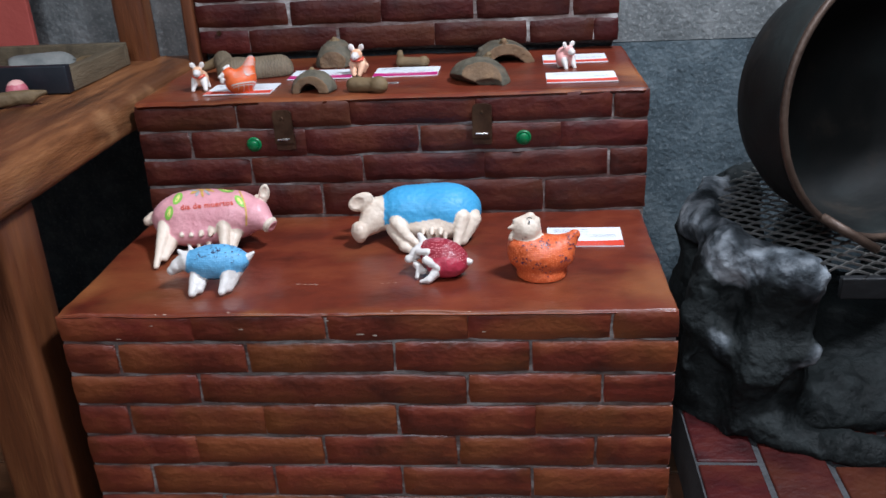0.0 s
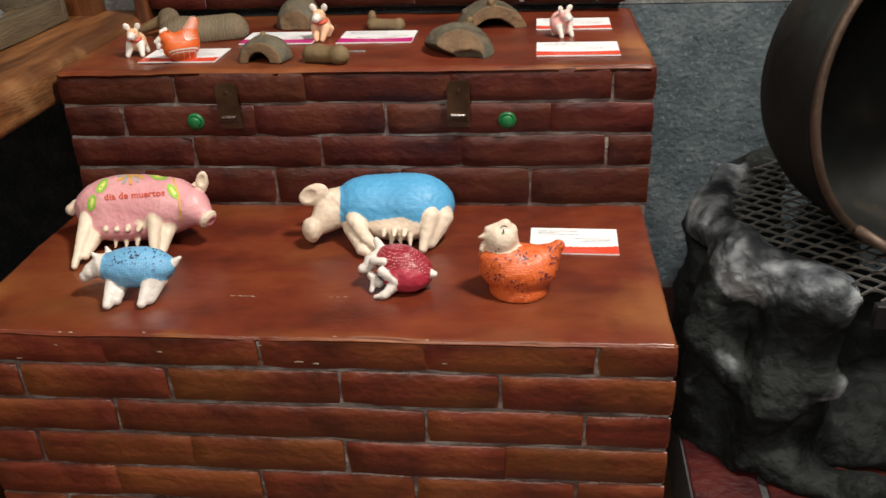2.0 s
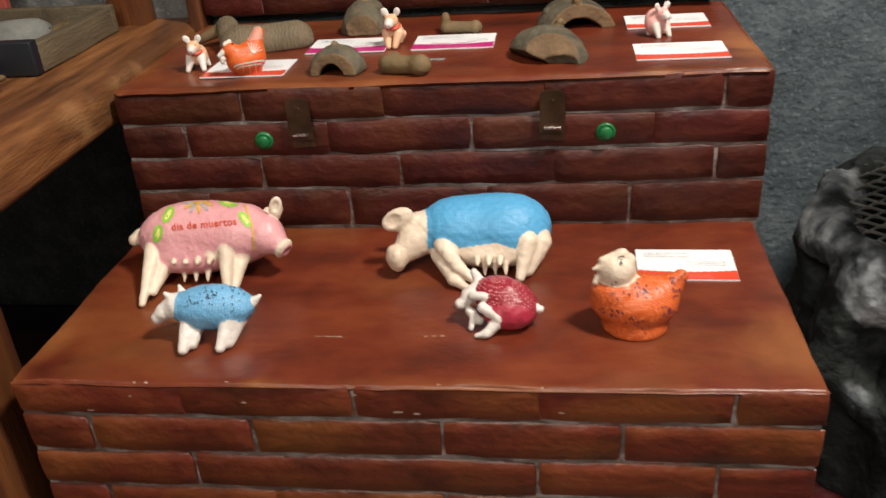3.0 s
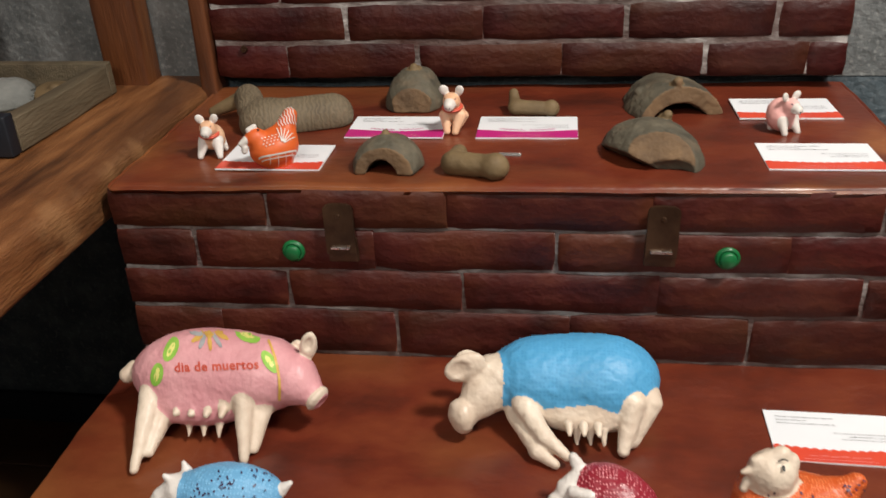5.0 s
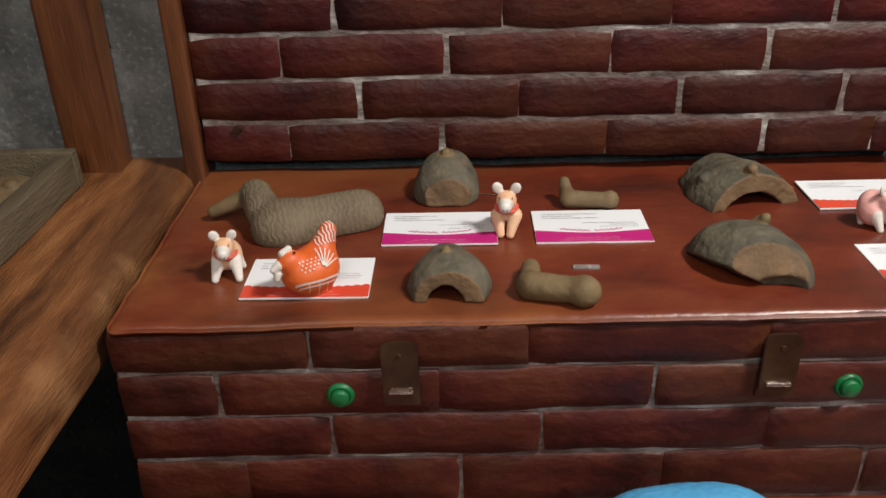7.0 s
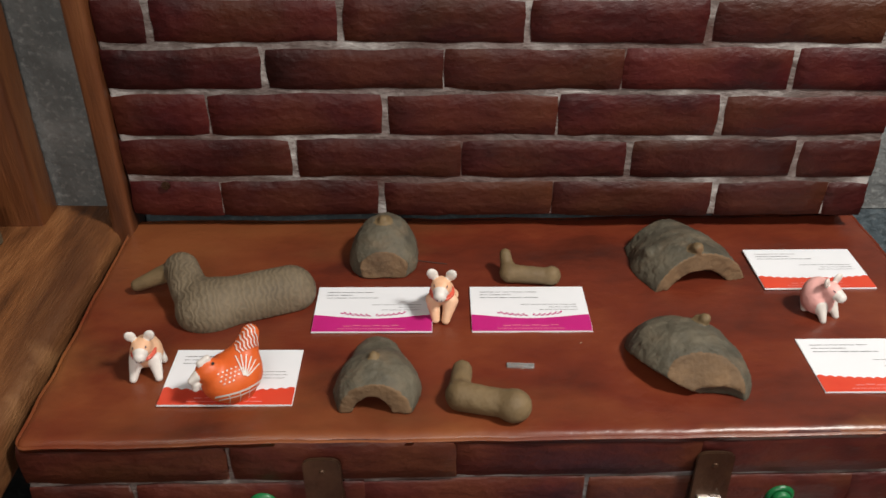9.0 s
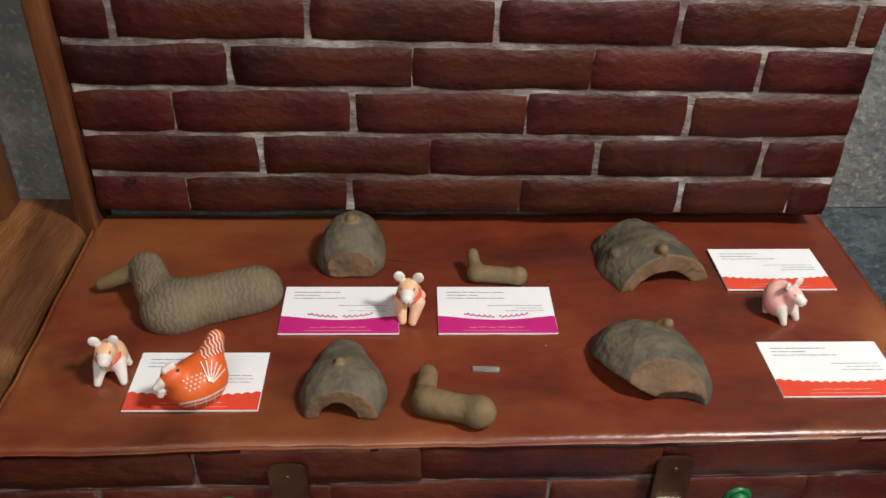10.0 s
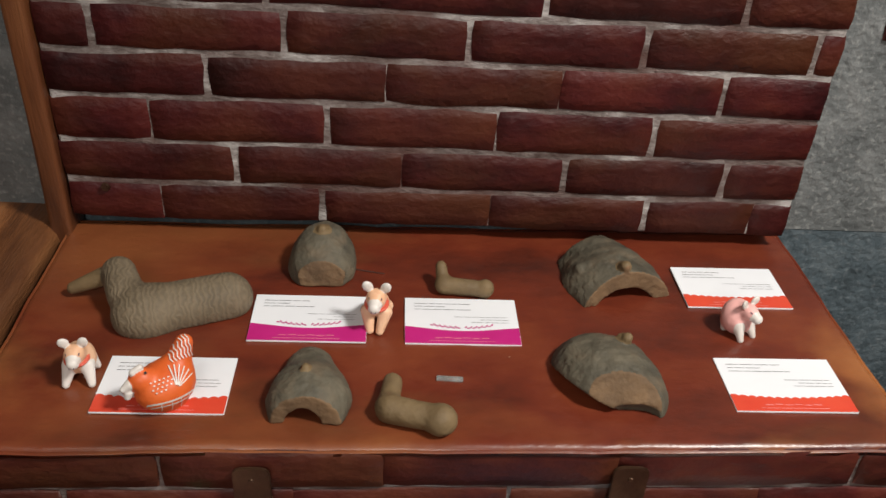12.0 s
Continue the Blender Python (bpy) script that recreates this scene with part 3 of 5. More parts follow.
# pink sow, half rolled over, belly and legs forward
sow = [ell(W(-0.580, 1.370, 0.728), (0.080, 0.050, 0.0475), 0, (0, 0, 6)), ell(W(-0.528, 1.364, 0.731), (0.062, 0.043, 0.0425), 0, k=0.02),
       cap(W(-0.498, 1.360, 0.738), W(-0.474, 1.354, 0.738), 0.034, 0.026, 0, 0.018), cap(W(-0.468, 1.350, 0.734), W(-0.446, 1.340, 0.7245), 0.018, 0.0125, 0, 0.014),
       ell(W(-0.4445, 1.3385, 0.7235), (0.0065, 0.0150, 0.0150), 1, (0, 28, -25), 0.002), ell(W(-0.4370, 1.3345, 0.7195), (0.004, 0.010, 0.010), 1, (0, 28, -25), cut=True),
       ell(W(-0.576, 1.344, 0.713), (0.062, 0.036, 0.026), 0, k=0.012),
       ell(W(-0.4565, 1.367, 0.7695), (0.0095, 0.0058, 0.0175), 1, (0, 12, 18), 0.003), ell(W(-0.478, 1.392, 0.750), (0.008, 0.005, 0.010), 1, (0, 10, 0), 0.003),
       ell(W(-0.4540, 1.3615, 0.7755), (0.0055, 0.0048, 0.0090), 2, (0, 14, 18), cut=True),
       cap(W(-0.661, 1.367, 0.729), W(-0.668, 1.362, 0.724), 0.010, 0.009, 1, 0.003),
       cap(W(-0.625, 1.330, 0.726), W(-0.619, 1.257, 0.6845), 0.0125, 0.0045, 1, 0.004), cap(W(-0.610, 1.334, 0.712), W(-0.611, 1.278, 0.690), 0.0135, 0.0050, 1, 0.006),
       cap(W(-0.520, 1.326, 0.728), W(-0.511, 1.282, 0.685), 0.0115, 0.0050, 1, 0.004), cap(W(-0.504, 1.336, 0.716), W(-0.504, 1.296, 0.687), 0.0125, 0.0050, 1, 0.006)]
for i in range(4):
    sow.append(cap(W(-0.589 + 0.0165 * i, 1.321, 0.7195 + 0.001 * i), W(-0.589 + 0.0165 * i, 1.307, 0.7185), 0.0056, 0.0032, 1, 0.002))
for i in range(3):
    sow.append(cap(W(-0.581 + 0.0165 * i, 1.318, 0.702), W(-0.580 + 0.0165 * i, 1.308, 0.690), 0.0050, 0.0016, 1, 0.002))
at = brush(W(-0.566, 1.366, 0.728), (-0.444, 0.817, -0.366), (0.878, 0.477, 0))
marks = []
for u, v, tn in ((-0.040, 0.040, 48), (-0.059, 0.018, 66), (0.040, 0.040, -20), (0.054, 0.014, -66)):
    marks += [blob(at, u, v, 0.0125, 0.0062, tn, 3), blob(at, u, v, 0.0075, 0.0026, tn, 4)]
for i in range(11):
    a = 360 / 11 * i
    marks.append(blob(at, 0.002 + 0.014 * math.cos(radians(a)), 0.048 + 0.0075 * math.sin(radians(a)), 0.0075, 0.0022, a, 8 if i % 2 else 5, 8, 2))
marks.append(blob(at, 0.002, 0.048, 0.0050, 0.0035, 0, 5, 10, 2))
marks.append(lettering(at, "dia de muertos", 0.001, 0.0185, 0.0128, 1.06, -6, 6))
marks.append(stroke(at, [(0.056 + 0.004 * math.sin(i / 3), 0.050 - 0.0078 * i) for i in range(11)], 0.0026, 5))
marks += [blob(at, 0.1015, 0.006, 0.0026, 0.0034, 0, 7, 8, 2), blob(at, 0.1215, -0.006, 0.0012, 0.002, 0, 7, 6, 1)]
marks.append(stroke(at, [(-0.0225, -0.066), (-0.0235, -0.072)], 0.0022, 6))
figure("pig_figurine", B, sow, [PINK, CREAM, ROSE, *PAINTS],
       "large pink clay pig with painted flowers, red lettering and cream legs", "pig figurine", LOW, 0.0016, 0.0006, 90, paint=marks)

B = (-0.18, 1.36, LOW_Z)
# blue sow
sow2 = [ell(W(-0.178, 1.395, 0.725), (0.085, 0.050, 0.045), 0, (0, -3, 4)), ell(W(-0.138, 1.390, 0.722), (0.046, 0.046, 0.042), 0, k=0.02),
        ell(W(-0.220, 1.388, 0.727), (0.046, 0.043, 0.040), 0, k=0.015),
        ell(W(-0.167, 1.370, 0.708), (0.066, 0.036, 0.024), 1, k=0.008),
        cap(W(-0.262, 1.379, 0.726), W(-0.270, 1.372, 0.722), 0.029, 0.024, 1, 0.008), cap(W(-0.266, 1.367, 0.719), W(-0.287, 1.350, 0.708), 0.019, 0.015, 1, 0.012),
        ell(W(-0.293, 1.343, 0.706), (0.012, 0.0180, 0.0185), 1, (0, 0, 35), 0.003),
        ell(W(-0.290, 1.366, 0.752), (0.023, 0.0075, 0.0150), 1, (-12, -22, 12), 0.006), ell(W(-0.297, 1.357, 0.753), (0.0150, 0.0055, 0.0095), 1, (-12, -22, 12), cut=True),
        ell(W(-0.292, 1.400, 0.738), (0.014, 0.006, 0.012), 1, (0, 20, 20), 0.004),
        cap(W(-0.228, 1.347, 0.722), W(-0.206, 1.318, 0.706), 0.0115, 0.0085, 1, 0.005), cap(W(-0.206, 1.318, 0.706), W(-0.183, 1.304, 0.694), 0.0085, 0.005, 1, 0.004),
        cap(W(-0.236, 1.352, 0.706), W(-0.212, 1.312, 0.692), 0.0115, 0.0085, 1, 0.005), cap(W(-0.212, 1.312, 0.692), W(-0.194, 1.300, 0.686), 0.0085, 0.0045, 1, 0.004),
        cap(W(-0.118, 1.352, 0.726), W(-0.127, 1.324, 0.688), 0.0125, 0.0065, 1, 0.005), cap(W(-0.102, 1.366, 0.718), W(-0.117, 1.338, 0.690), 0.0150, 0.0075, 1, 0.008)]
for i in range(3):
    sow2.append(cap(W(-0.182 + 0.0145 * i, 1.328, 0.714), W(-0.181 + 0.0145 * i, 1.317, 0.7115), 0.0052, 0.0022, 1, 0.002))
    sow2.append(cap(W(-0.174 + 0.0135 * i, 1.337, 0.702), W(-0.173 + 0.0135 * i, 1.329, 0.690), 0.0048, 0.0018, 1, 0.002))
figure("pig_figurine", B, sow2, [BLUE, CREAM], "large cream clay pig with a blue stitched back", "pig figurine", LOW, 0.0016, 0.0007, 130)

B = (-0.49, 1.18, LOW_Z)
pig3 = [ell(W(-0.491, 1.192, 0.7195), (0.052, 0.028, 0.0275), 0, (0, 0, 4)), cap(W(-0.538, 1.188, 0.722), W(-0.549, 1.184, 0.718), 0.0165, 0.011, 1, 0.008),
        cap(W(-0.552, 1.182, 0.715), W(-0.559, 1.179, 0.711), 0.0095, 0.0075, 1, 0.004),
        cap(W(-0.541, 1.188, 0.734), W(-0.546, 1.186, 0.741), 0.0050, 0.0025, 1, 0.003), cap(W(-0.534, 1.205, 0.733), W(-0.537, 1.207, 0.739), 0.005, 0.0025, 1, 0.003),
        cap(W(-0.440, 1.196, 0.725), W(-0.432, 1.197, 0.732), 0.0060, 0.0028, 1, 0.003),
        cap(W(-0.519, 1.178, 0.708), W(-0.519, 1.148, 0.6865), 0.0105, 0.0065, 1, 0.003), cap(W(-0.511, 1.184, 0.704), W(-0.510, 1.158, 0.687), 0.0100, 0.0055, 1, 0.006),
        cap(W(-0.468, 1.178, 0.709), W(-0.474, 1.153, 0.6865), 0.0115, 0.0060, 1, 0.003), cap(W(-0.460, 1.184, 0.704), W(-0.466, 1.162, 0.687), 0.0100, 0.0055, 1, 0.006)]
at = brush(W(-0.487, 1.194, 0.722), (-0.44, 0.79, -0.42), (0.87, 0.49, 0))
rng = random.Random(4)
marks = [blob(at, cx + rng.gauss(0, 0.0055), cy + rng.gauss(0, 0.004), 0.0010, 0.0007, rng.uniform(0, 180), 2, 6, 1)
         for cx, cy, n in ((-0.030, 0.012, 14), (-0.005, 0.013, 24), (0.024, 0.012, 20), (0.014, 0.000, 7)) for _ in range(n)]
figure("pig_figurine", B, pig3, [BLUE2, WHITE, PAINTS[4]], "small white clay pig with blue painted back and dark dots", "pig figurine", LOW, 0.0013, 0.0008, 90, paint=marks).location.y += 0.006

B = (-0.14, 1.23, LOW_Z)
pig4 = [ell(W(-0.139, 1.232, 0.7075), (0.041, 0.029, 0.0265), 0, (0, 18, -18)), ell(W(-0.136, 1.213, 0.700), (0.029, 0.018, 0.019), 1, k=0.008),
        cap(W(-0.172, 1.240, 0.716), W(-0.184, 1.233, 0.713), 0.0125, 0.010, 2, 0.004), cap(W(-0.188, 1.229, 0.709), W(-0.194, 1.225, 0.706), 0.0075, 0.0065, 2, 0.003),
        cap(W(-0.172, 1.247, 0.726), W(-0.178, 1.250, 0.736), 0.0065, 0.0045, 2, 0.003), cap(W(-0.178, 1.222, 0.720), W(-0.163, 1.216, 0.722), 0.0055, 0.0048, 2, 0.003),
        cap(W(-0.166, 1.210, 0.711), W(-0.146, 1.199, 0.703), 0.0060, 0.0050, 2, 0.003), cap(W(-0.182, 1.220, 0.699), W(-0.170, 1.210, 0.692), 0.006, 0.0050, 2, 0.003),
        cap(W(-0.177, 1.215, 0.694), W(-0.180, 1.206, 0.6845), 0.005, 0.0035, 2, 0.003), cap(W(-0.150, 1.200, 0.694), W(-0.160, 1.192, 0.6865), 0.0075, 0.0055, 2, 0.003),
        cap(W(-0.160, 1.192, 0.6865), W(-0.172, 1.190, 0.6845), 0.0055, 0.0030, 2, 0.003),
        cap(W(-0.103, 1.222, 0.703), W(-0.099, 1.220, 0.703), 0.006, 0.0048, 2, 0.002)]
figure("pig_figurine", B, pig4, [RED, CRIMSON, WHITE], "small crimson clay pig beaded with white dots, lying on its side", "pig figurine", LOW, 0.0012, 0.0009, 110).location.y += 0.005

B = (0.012, 1.215, LOW_Z)
hen = [ell(W(0.010, 1.224, 0.712), (0.050, 0.040, 0.0300), 0), cap(W(0.010, 1.224, 0.690), W(0.010, 1.224, 0.684), 0.036, 0.0365, 0, 0.006),
       cap(W(0.038, 1.226, 0.717), W(0.062, 1.230, 0.741), 0.019, 0.0085, 0, 0.016), cap(W(0.012, 1.224, 0.6825), W(0.012, 1.224, 0.6815), 0.0385, 0.0385, 0, 0.002),
       ell(W(-0.012, 1.221, 0.732), (0.027, 0.025, 0.016), 0, k=0.014), chop(W(0, 1.2, LOW_Z + 0.0), (0, 0, -1)),
       ell(W(-0.012, 1.220, 0.753), (0.0210, 0.0190, 0.0235), 1, k=0.003), cap(W(-0.027, 1.217, 0.769), W(-0.006, 1.221, 0.7755), 0.0050, 0.0056, 1, 0.003),
       cap(W(-0.006, 1.221, 0.7755), W(0.004, 1.223, 0.767), 0.0056, 0.0050, 1, 0.005), cap(W(0.004, 1.223, 0.767), W(0.008, 1.224, 0.744), 0.0050, 0.0045, 1, 0.005),
       cap(W(-0.029, 1.215, 0.762), W(-0.037, 1.212, 0.7605), 0.0055, 0.0026, 1, 0.003), cap(W(-0.032, 1.214, 0.749), W(-0.035, 1.212, 0.744), 0.0042, 0.0036, 1, 0.002)]
at = brush(W(0.012, 1.224, 0.724), (-0.04, 0.9, -0.44), (1, 0.04, 0))
marks = [blob(at, cx + rng.gauss(0, 0.007), cy + rng.gauss(0, 0.004), 0.0015, 0.0009, rng.uniform(0, 180), 2, 6, 1)
         for cx, cy, n in ((-0.032, -0.022, 14), (-0.026, 0.006, 6), (0.004, 0.004, 18), (0.030, -0.020, 15), (0.045, 0.002, 12), (-0.004, -0.034, 12), (0.042, 0.018, 8)) for _ in range(n)]
marks += [blob(at, -0.0195, 0.036, 0.0014, 0.0026, 8, 3, 8, 1)]
marks += [stroke(at, [(-0.0235 + 0.0016 * i, 0.0405 + 0.0024 * math.sin(i * 0.55)) for i in range(6)], 0.0012, 3)]
marks += [stroke(at, [(-0.018 + 0.0045 * i, 0.0565 - 0.0006 * i * i), (-0.0175 + 0.0045 * i, 0.0535 - 0.0006 * i * i)], 0.0008, 3) for i in range(7)]
figure("hen_figurine", B, hen, [ORANGE, CREAM, PAINTS[4], BLACK], "orange beaded clay hen with cream head, on the low plinth", "hen figurine", LOW, 0.0014, 0.0009, 80, paint=marks).location.y += 0.008

# ---- clay things on the upper plinth ----
UP = "old clay pieces"
B = (-0.55, 1.67, UP_Z)
duck = [cap(W(-0.570, 1.668, 0.915), W(-0.497, 1.695, 0.917), 0.0290, 0.0275, 0), ell(W(-0.578, 1.664, 0.916), (0.035, 0.032, 0.030), 0, (0, 0, 20), 0.01),
        cap(W(-0.602, 1.684, 0.926), W(-0.616, 1.711, 0.934), 0.0200, 0.0185, 0, 0.010), cap(W(-0.634, 1.710, 0.929), W(-0.666, 1.706, 0.916), 0.0105, 0.0070, 1, 0.004),
        chop(W(0, 0, UP_Z + 0.0002), (0, 0, -1)), chop(W(-0.463, 1.702, 0.92), (1, -0.15, 0.25))]
figure("clay_duck", B, duck, [WAVY, TAN], "grey-brown clay duck with scored feathers, on the upper plinth", "duck figurine", UP, 0.0016).location.y -= 0.004

B = (-0.397, 1.565, UP_Z)
s1 = [ell(W(-0.394, 1.542, 0.905), (0.041, 0.048, 0.036), 0), ell(W(-0.397, 1.587, 0.908), (0.0235, 0.026, 0.019), 0, k=0.012), chop(W(0, 1.514, 0.915), (0, -1, 0.12), 1),
      ell(W(-0.397, 1.512, 0.899), (0.0185, 0.052, 0.0235), 1, cut=True), chop(W(0, 0, UP_Z + 0.0002), (0, 0, -1)),
      cap(W(-0.397, 1.552, 0.937), W(-0.397, 1.550, 0.9425), 0.0055, 0.0045, 2, 0.004), cap(W(-0.397, 1.542, 0.938), W(-0.397, 1.531, 0.936), 0.0040, 0.0030, 0, 0.005),
      cap(W(-0.404, 1.543, 0.937), W(-0.390, 1.543, 0.937), 0.0035, 0.0035, 0, 0.005)]
figure("clay_shard", B, s1, [CLAY, EDGE, TAN], "dark arched clay vessel shard with a small knob, hollow underneath", "clay shard", UP, 0.0015, 0.0012, 60)
B = (-0.398, 1.76, UP_Z)
s2 = [ell(W(-0.400, 1.766, 0.910), (0.0395, 0.044, 0.040), 0), ell(W(-0.399, 1.786, 0.926), (0.027, 0.026, 0.028), 0, k=0.02), chop(W(-0.398, 1.731, 0.912), (0.05, -1, 0.12), 1),
      ell(W(-0.398, 1.732, 0.921), (0.026, 0.012, 0.012), 1, k=0.004), chop(W(0, 0, UP_Z + 0.0002), (0, 0, -1)),
      cap(W(-0.400, 1.779, 0.950), W(-0.400, 1.774, 0.956), 0.0085, 0.0058, 2, 0.004)]
figure("clay_shard", B, s2, [CLAY, EDGE, TAN], "dark rounded clay shard with a knob and a broken tan edge", "clay shard", UP, 0.0015, 0.0012, 60)
B = (-0.058, 1.75, UP_Z)
s3 = [cap(W(-0.040, 1.702, 0.887), W(-0.066, 1.792, 0.886), 0.0585, 0.054, 0), ell(W(-0.058, 1.752, 0.892), (0.060, 0.056, 0.054), 0, k=0.01),
      chop(W(-0.05, 1.718, 0.925), (0.25, -1, 0.1), 1), chop(W(-0.09, 1.805, 0.92), (-0.45, 1, 0.25)), chop(W(-0.020, 1.79, 0.925), (0.5, 0.8, 0.35)),
      cap(W(-0.034, 1.66, 0.884), W(-0.056, 1.752, 0.878), 0.0490, 0.040, 1, cut=True), chop(W(0, 0, UP_Z + 0.0002), (0, 0, -1)),
      cap(W(-0.053, 1.730, 0.944), W(-0.053, 1.726, 0.949), 0.008, 0.0065, 2, 0.004), cap(W(-0.100, 1.748, 0.930), W(-0.058, 1.756, 0.941), 0.004, 0.004, 0, 0.008)]
figure("clay_shard", B, s3, [CLAY, EDGE, TAN], "wide arched clay shard with a tan knob and tan broken edge", "clay shard", UP, 0.0016, 0.0014, 50)
B = (-0.095, 1.59, UP_Z)
s4 = [ell(W(-0.095, 1.578, 0.902), (0.067, 0.053, 0.046), 0, (0, 0, -56)), chop(W(-0.126, 1.562, 0.914), (-0.45, -0.38, -0.80)), chop(W(-0.076, 1.530, 0.914), (-0.05, -0.82, 0.56), 1),
      ell(W(-0.077, 1.5215, 0.911), (0.0280, 0.019, 0.0135), 1, (-30, 0, -6), cut=True), chop(W(0, 0, UP_Z + 0.0002), (0, 0, -1)),
      cap(W(-0.080, 1.603, 0.942), W(-0.078, 1.599, 0.948), 0.0078, 0.0060, 2, 0.004)]
figure("clay_shard", B, s4, [CLAY, EDGE, TAN], "domed dark clay shard with a knob and an open broken end", "clay shard", UP, 0.0016, 0.0014, 50)
B = (-0.295, 1.535, UP_Z)
figure("clay_limb", B, [cap(W(-0.318, 1.528, 0.915), W(-0.314, 1.563, 0.914), 0.0118, 0.0094, 0), cap(W(-0.314, 1.522, 0.917), W(-0.274, 1.511, 0.918), 0.0135, 0.0130, 0, 0.008),
                        ell(W(-0.268, 1.508, 0.919), (0.0158, 0.0158, 0.0155), 0, k=0.004), chop(W(0, 0, UP_Z + 0.0002), (0, 0, -1))],
       [TAN], "smooth tan clay limb fragment bent like a boot", "clay fragment", UP, 0.0013, 0.0006, 60)
B = (-0.235, 1.735, UP_Z)
figure("clay_limb", B, [cap(W(-0.259, 1.724, 0.915), W(-0.262, 1.740, 0.929), 0.0085, 0.0062, 0), cap(W(-0.257, 1.722, 0.915), W(-0.216, 1.717, 0.915), 0.0102, 0.0094, 0, 0.006),
                        ell(W(-0.211, 1.717, 0.915), (0.0102, 0.0102, 0.0115), 0, k=0.003), chop(W(0, 0, UP_Z + 0.0002), (0, 0, -1))],
       [TAN], "small tan clay limb fragment bent like a boot", "clay fragment", UP, 0.0011, 0.0005, 60).location.y += 0.005


def piglet(base, turn, body, height, label, collar=None, lean=0.0, wide=1.0, stance=1.0, legs=1):
    """A small seated pig whose snout points to -y before it is turned."""
    s = height / 0.058
    p = [ell((0, 0.008 * s, 0.0225 * s), (0.0150 * s * wide, 0.0175 * s, 0.0160 * s * wide), 0, (-25, 0, 0)), ell((lean, -0.006 * s, 0.0385 * s), (0.0104 * s, 0.0118 * s, 0.0100 * s), 0, k=0.006),
         cap((lean, -0.015 * s, 0.0375 * s), (lean, -0.0195 * s, 0.0365 * s), 0.0068 * s, 0.0064 * s, 1, 0.003),
         ell((lean - 0.0092 * s, -0.004 * s, 0.0510 * s), (0.0054 * s, 0.0026 * s, 0.0068 * s), 1, (0, -34, 14), 0.002),
         ell((lean + 0.0092 * s, -0.004 * s, 0.0510 * s), (0.0054 * s, 0.0026 * s, 0.0068 * s), 1, (0, 34, -14), 0.002),
         cap((-0.009 * s, -0.003 * s, 0.020 * s), (-0.0105 * s * stance, -0.013 * s, 0.003), 0.0074 * s, 0.0040 * s, legs, 0.004), cap((0.009 * s, -0.003 * s, 0.020 * s), (0.010 * s * stance, -0.014 * s, 0.003), 0.0074 * s, 0.0040 * s, legs, 0.004),
         cap((-0.009 * s, 0.016 * s, 0.014 * s), (-0.011 * s * stance, 0.014 * s, 0.004), 0.006 * s, 0.004 * s, legs, 0.004), cap((0.009 * s, 0.016 * s, 0.014 * s), (0.011 * s * stance, 0.014 * s, 0.004), 0.006 * s, 0.004 * s, legs, 0.004)]
    if collar:
        for i in range(18):
            a = 2 * math.pi * i / 18
            p.append(ell((lean * 0.7 + 0.0105 * s * math.cos(a), -0.003 + 0.0105 * s * math.sin(a), (0.030 + 0.002 * math.sin(a)) * s), (0.0026 * s, 0.0026 * s, 0.0016 * s), 2, k=0.001))
    at = brush((lean, -0.01 * s, 0.04 * s), (0, 1, 0), (1, 0, 0))
    marks = [blob(at, sx * 0.0062 * s, 0.0038 * s, 0.0006 * s, 0.0009 * s, 0, 3, 6, 1) for sx in (-1, 1)] + \
            [blob(at, sx * 0.002 * s, -0.0045 * s, 0.0006 * s, 0.001 * s, 0, 3, 6, 1) for sx in (-1, 1)]
    ob = figure("piglet_figurine", base, p, [body, WHITE, collar or body, PAINTS[4]], label, "pig figurine", "small clay piglets", 0.00095, paint=marks)
    ob.rotation_euler = (0, 0, radians(turn))
    return ob


piglet((-0.617, 1.570, UP_Z), 8, PEACH, 0.054, "small seated peach clay piglet with orange collar and white ears", PAINTS[3], wide=1.08, stance=1.25)
piglet((-0.333, 1.664, UP_Z), -6, PEACH, 0.061, "small peach clay piglet with red collar standing beside a card", PAINTS[3], wide=0.78, stance=0.5, legs=0)
piglet((0.068, 1.664, UP_Z), 30, PALEPINK, 0.052, "small seated pale pink clay piglet with white ears and snout", None, 0.0, 1.42, 1.0, 1)

B = (-0.530, 1.546, UP_Z + 0.0026)
shen = [ell(W(-0.530, 1.545, 0.927), (0.029, 0.026, 0.022), 0, (0, -8, 20)), cap(W(-0.528, 1.546, 0.915), W(-0.528, 1.546, 0.911), 0.018, 0.0185, 0, 0.004),
        cap(W(-0.517, 1.555, 0.940), W(-0.508, 1.562, 0.959), 0.014, 0.0085, 0, 0.008), ell(W(-0.549, 1.539, 0.942), (0.0125, 0.0115, 0.0125), 0, k=0.006),
        cap(W(-0.560, 1.535, 0.942), W(-0.566, 1.533, 0.939), 0.005, 0.003, 1, 0.002), cap(W(-0.556, 1.538, 0.953), W(-0.549, 1.540, 0.956), 0.0032, 0.0032, 1, 0.002),
        cap(W(-0.562, 1.534, 0.934), W(-0.563, 1.533, 0.930), 0.0045, 0.0035, 1, 0.002)]
at = brush(W(-0.53, 1.546, 0.93), (-0.22, 0.70, -0.68), (0.95, 0.3, 0))
marks = [stroke(at, [(-0.028 + 0.0056 * i, -0.015 - 0.005 * math.sin(math.pi * i / 10)) for i in range(11)], 0.0016, 2),
         stroke(at, [(-0.028 + 0.0056 * i, -0.018 - 0.005 * math.sin(math.pi * i / 10)) for i in range(11)], 0.0009, 2)]
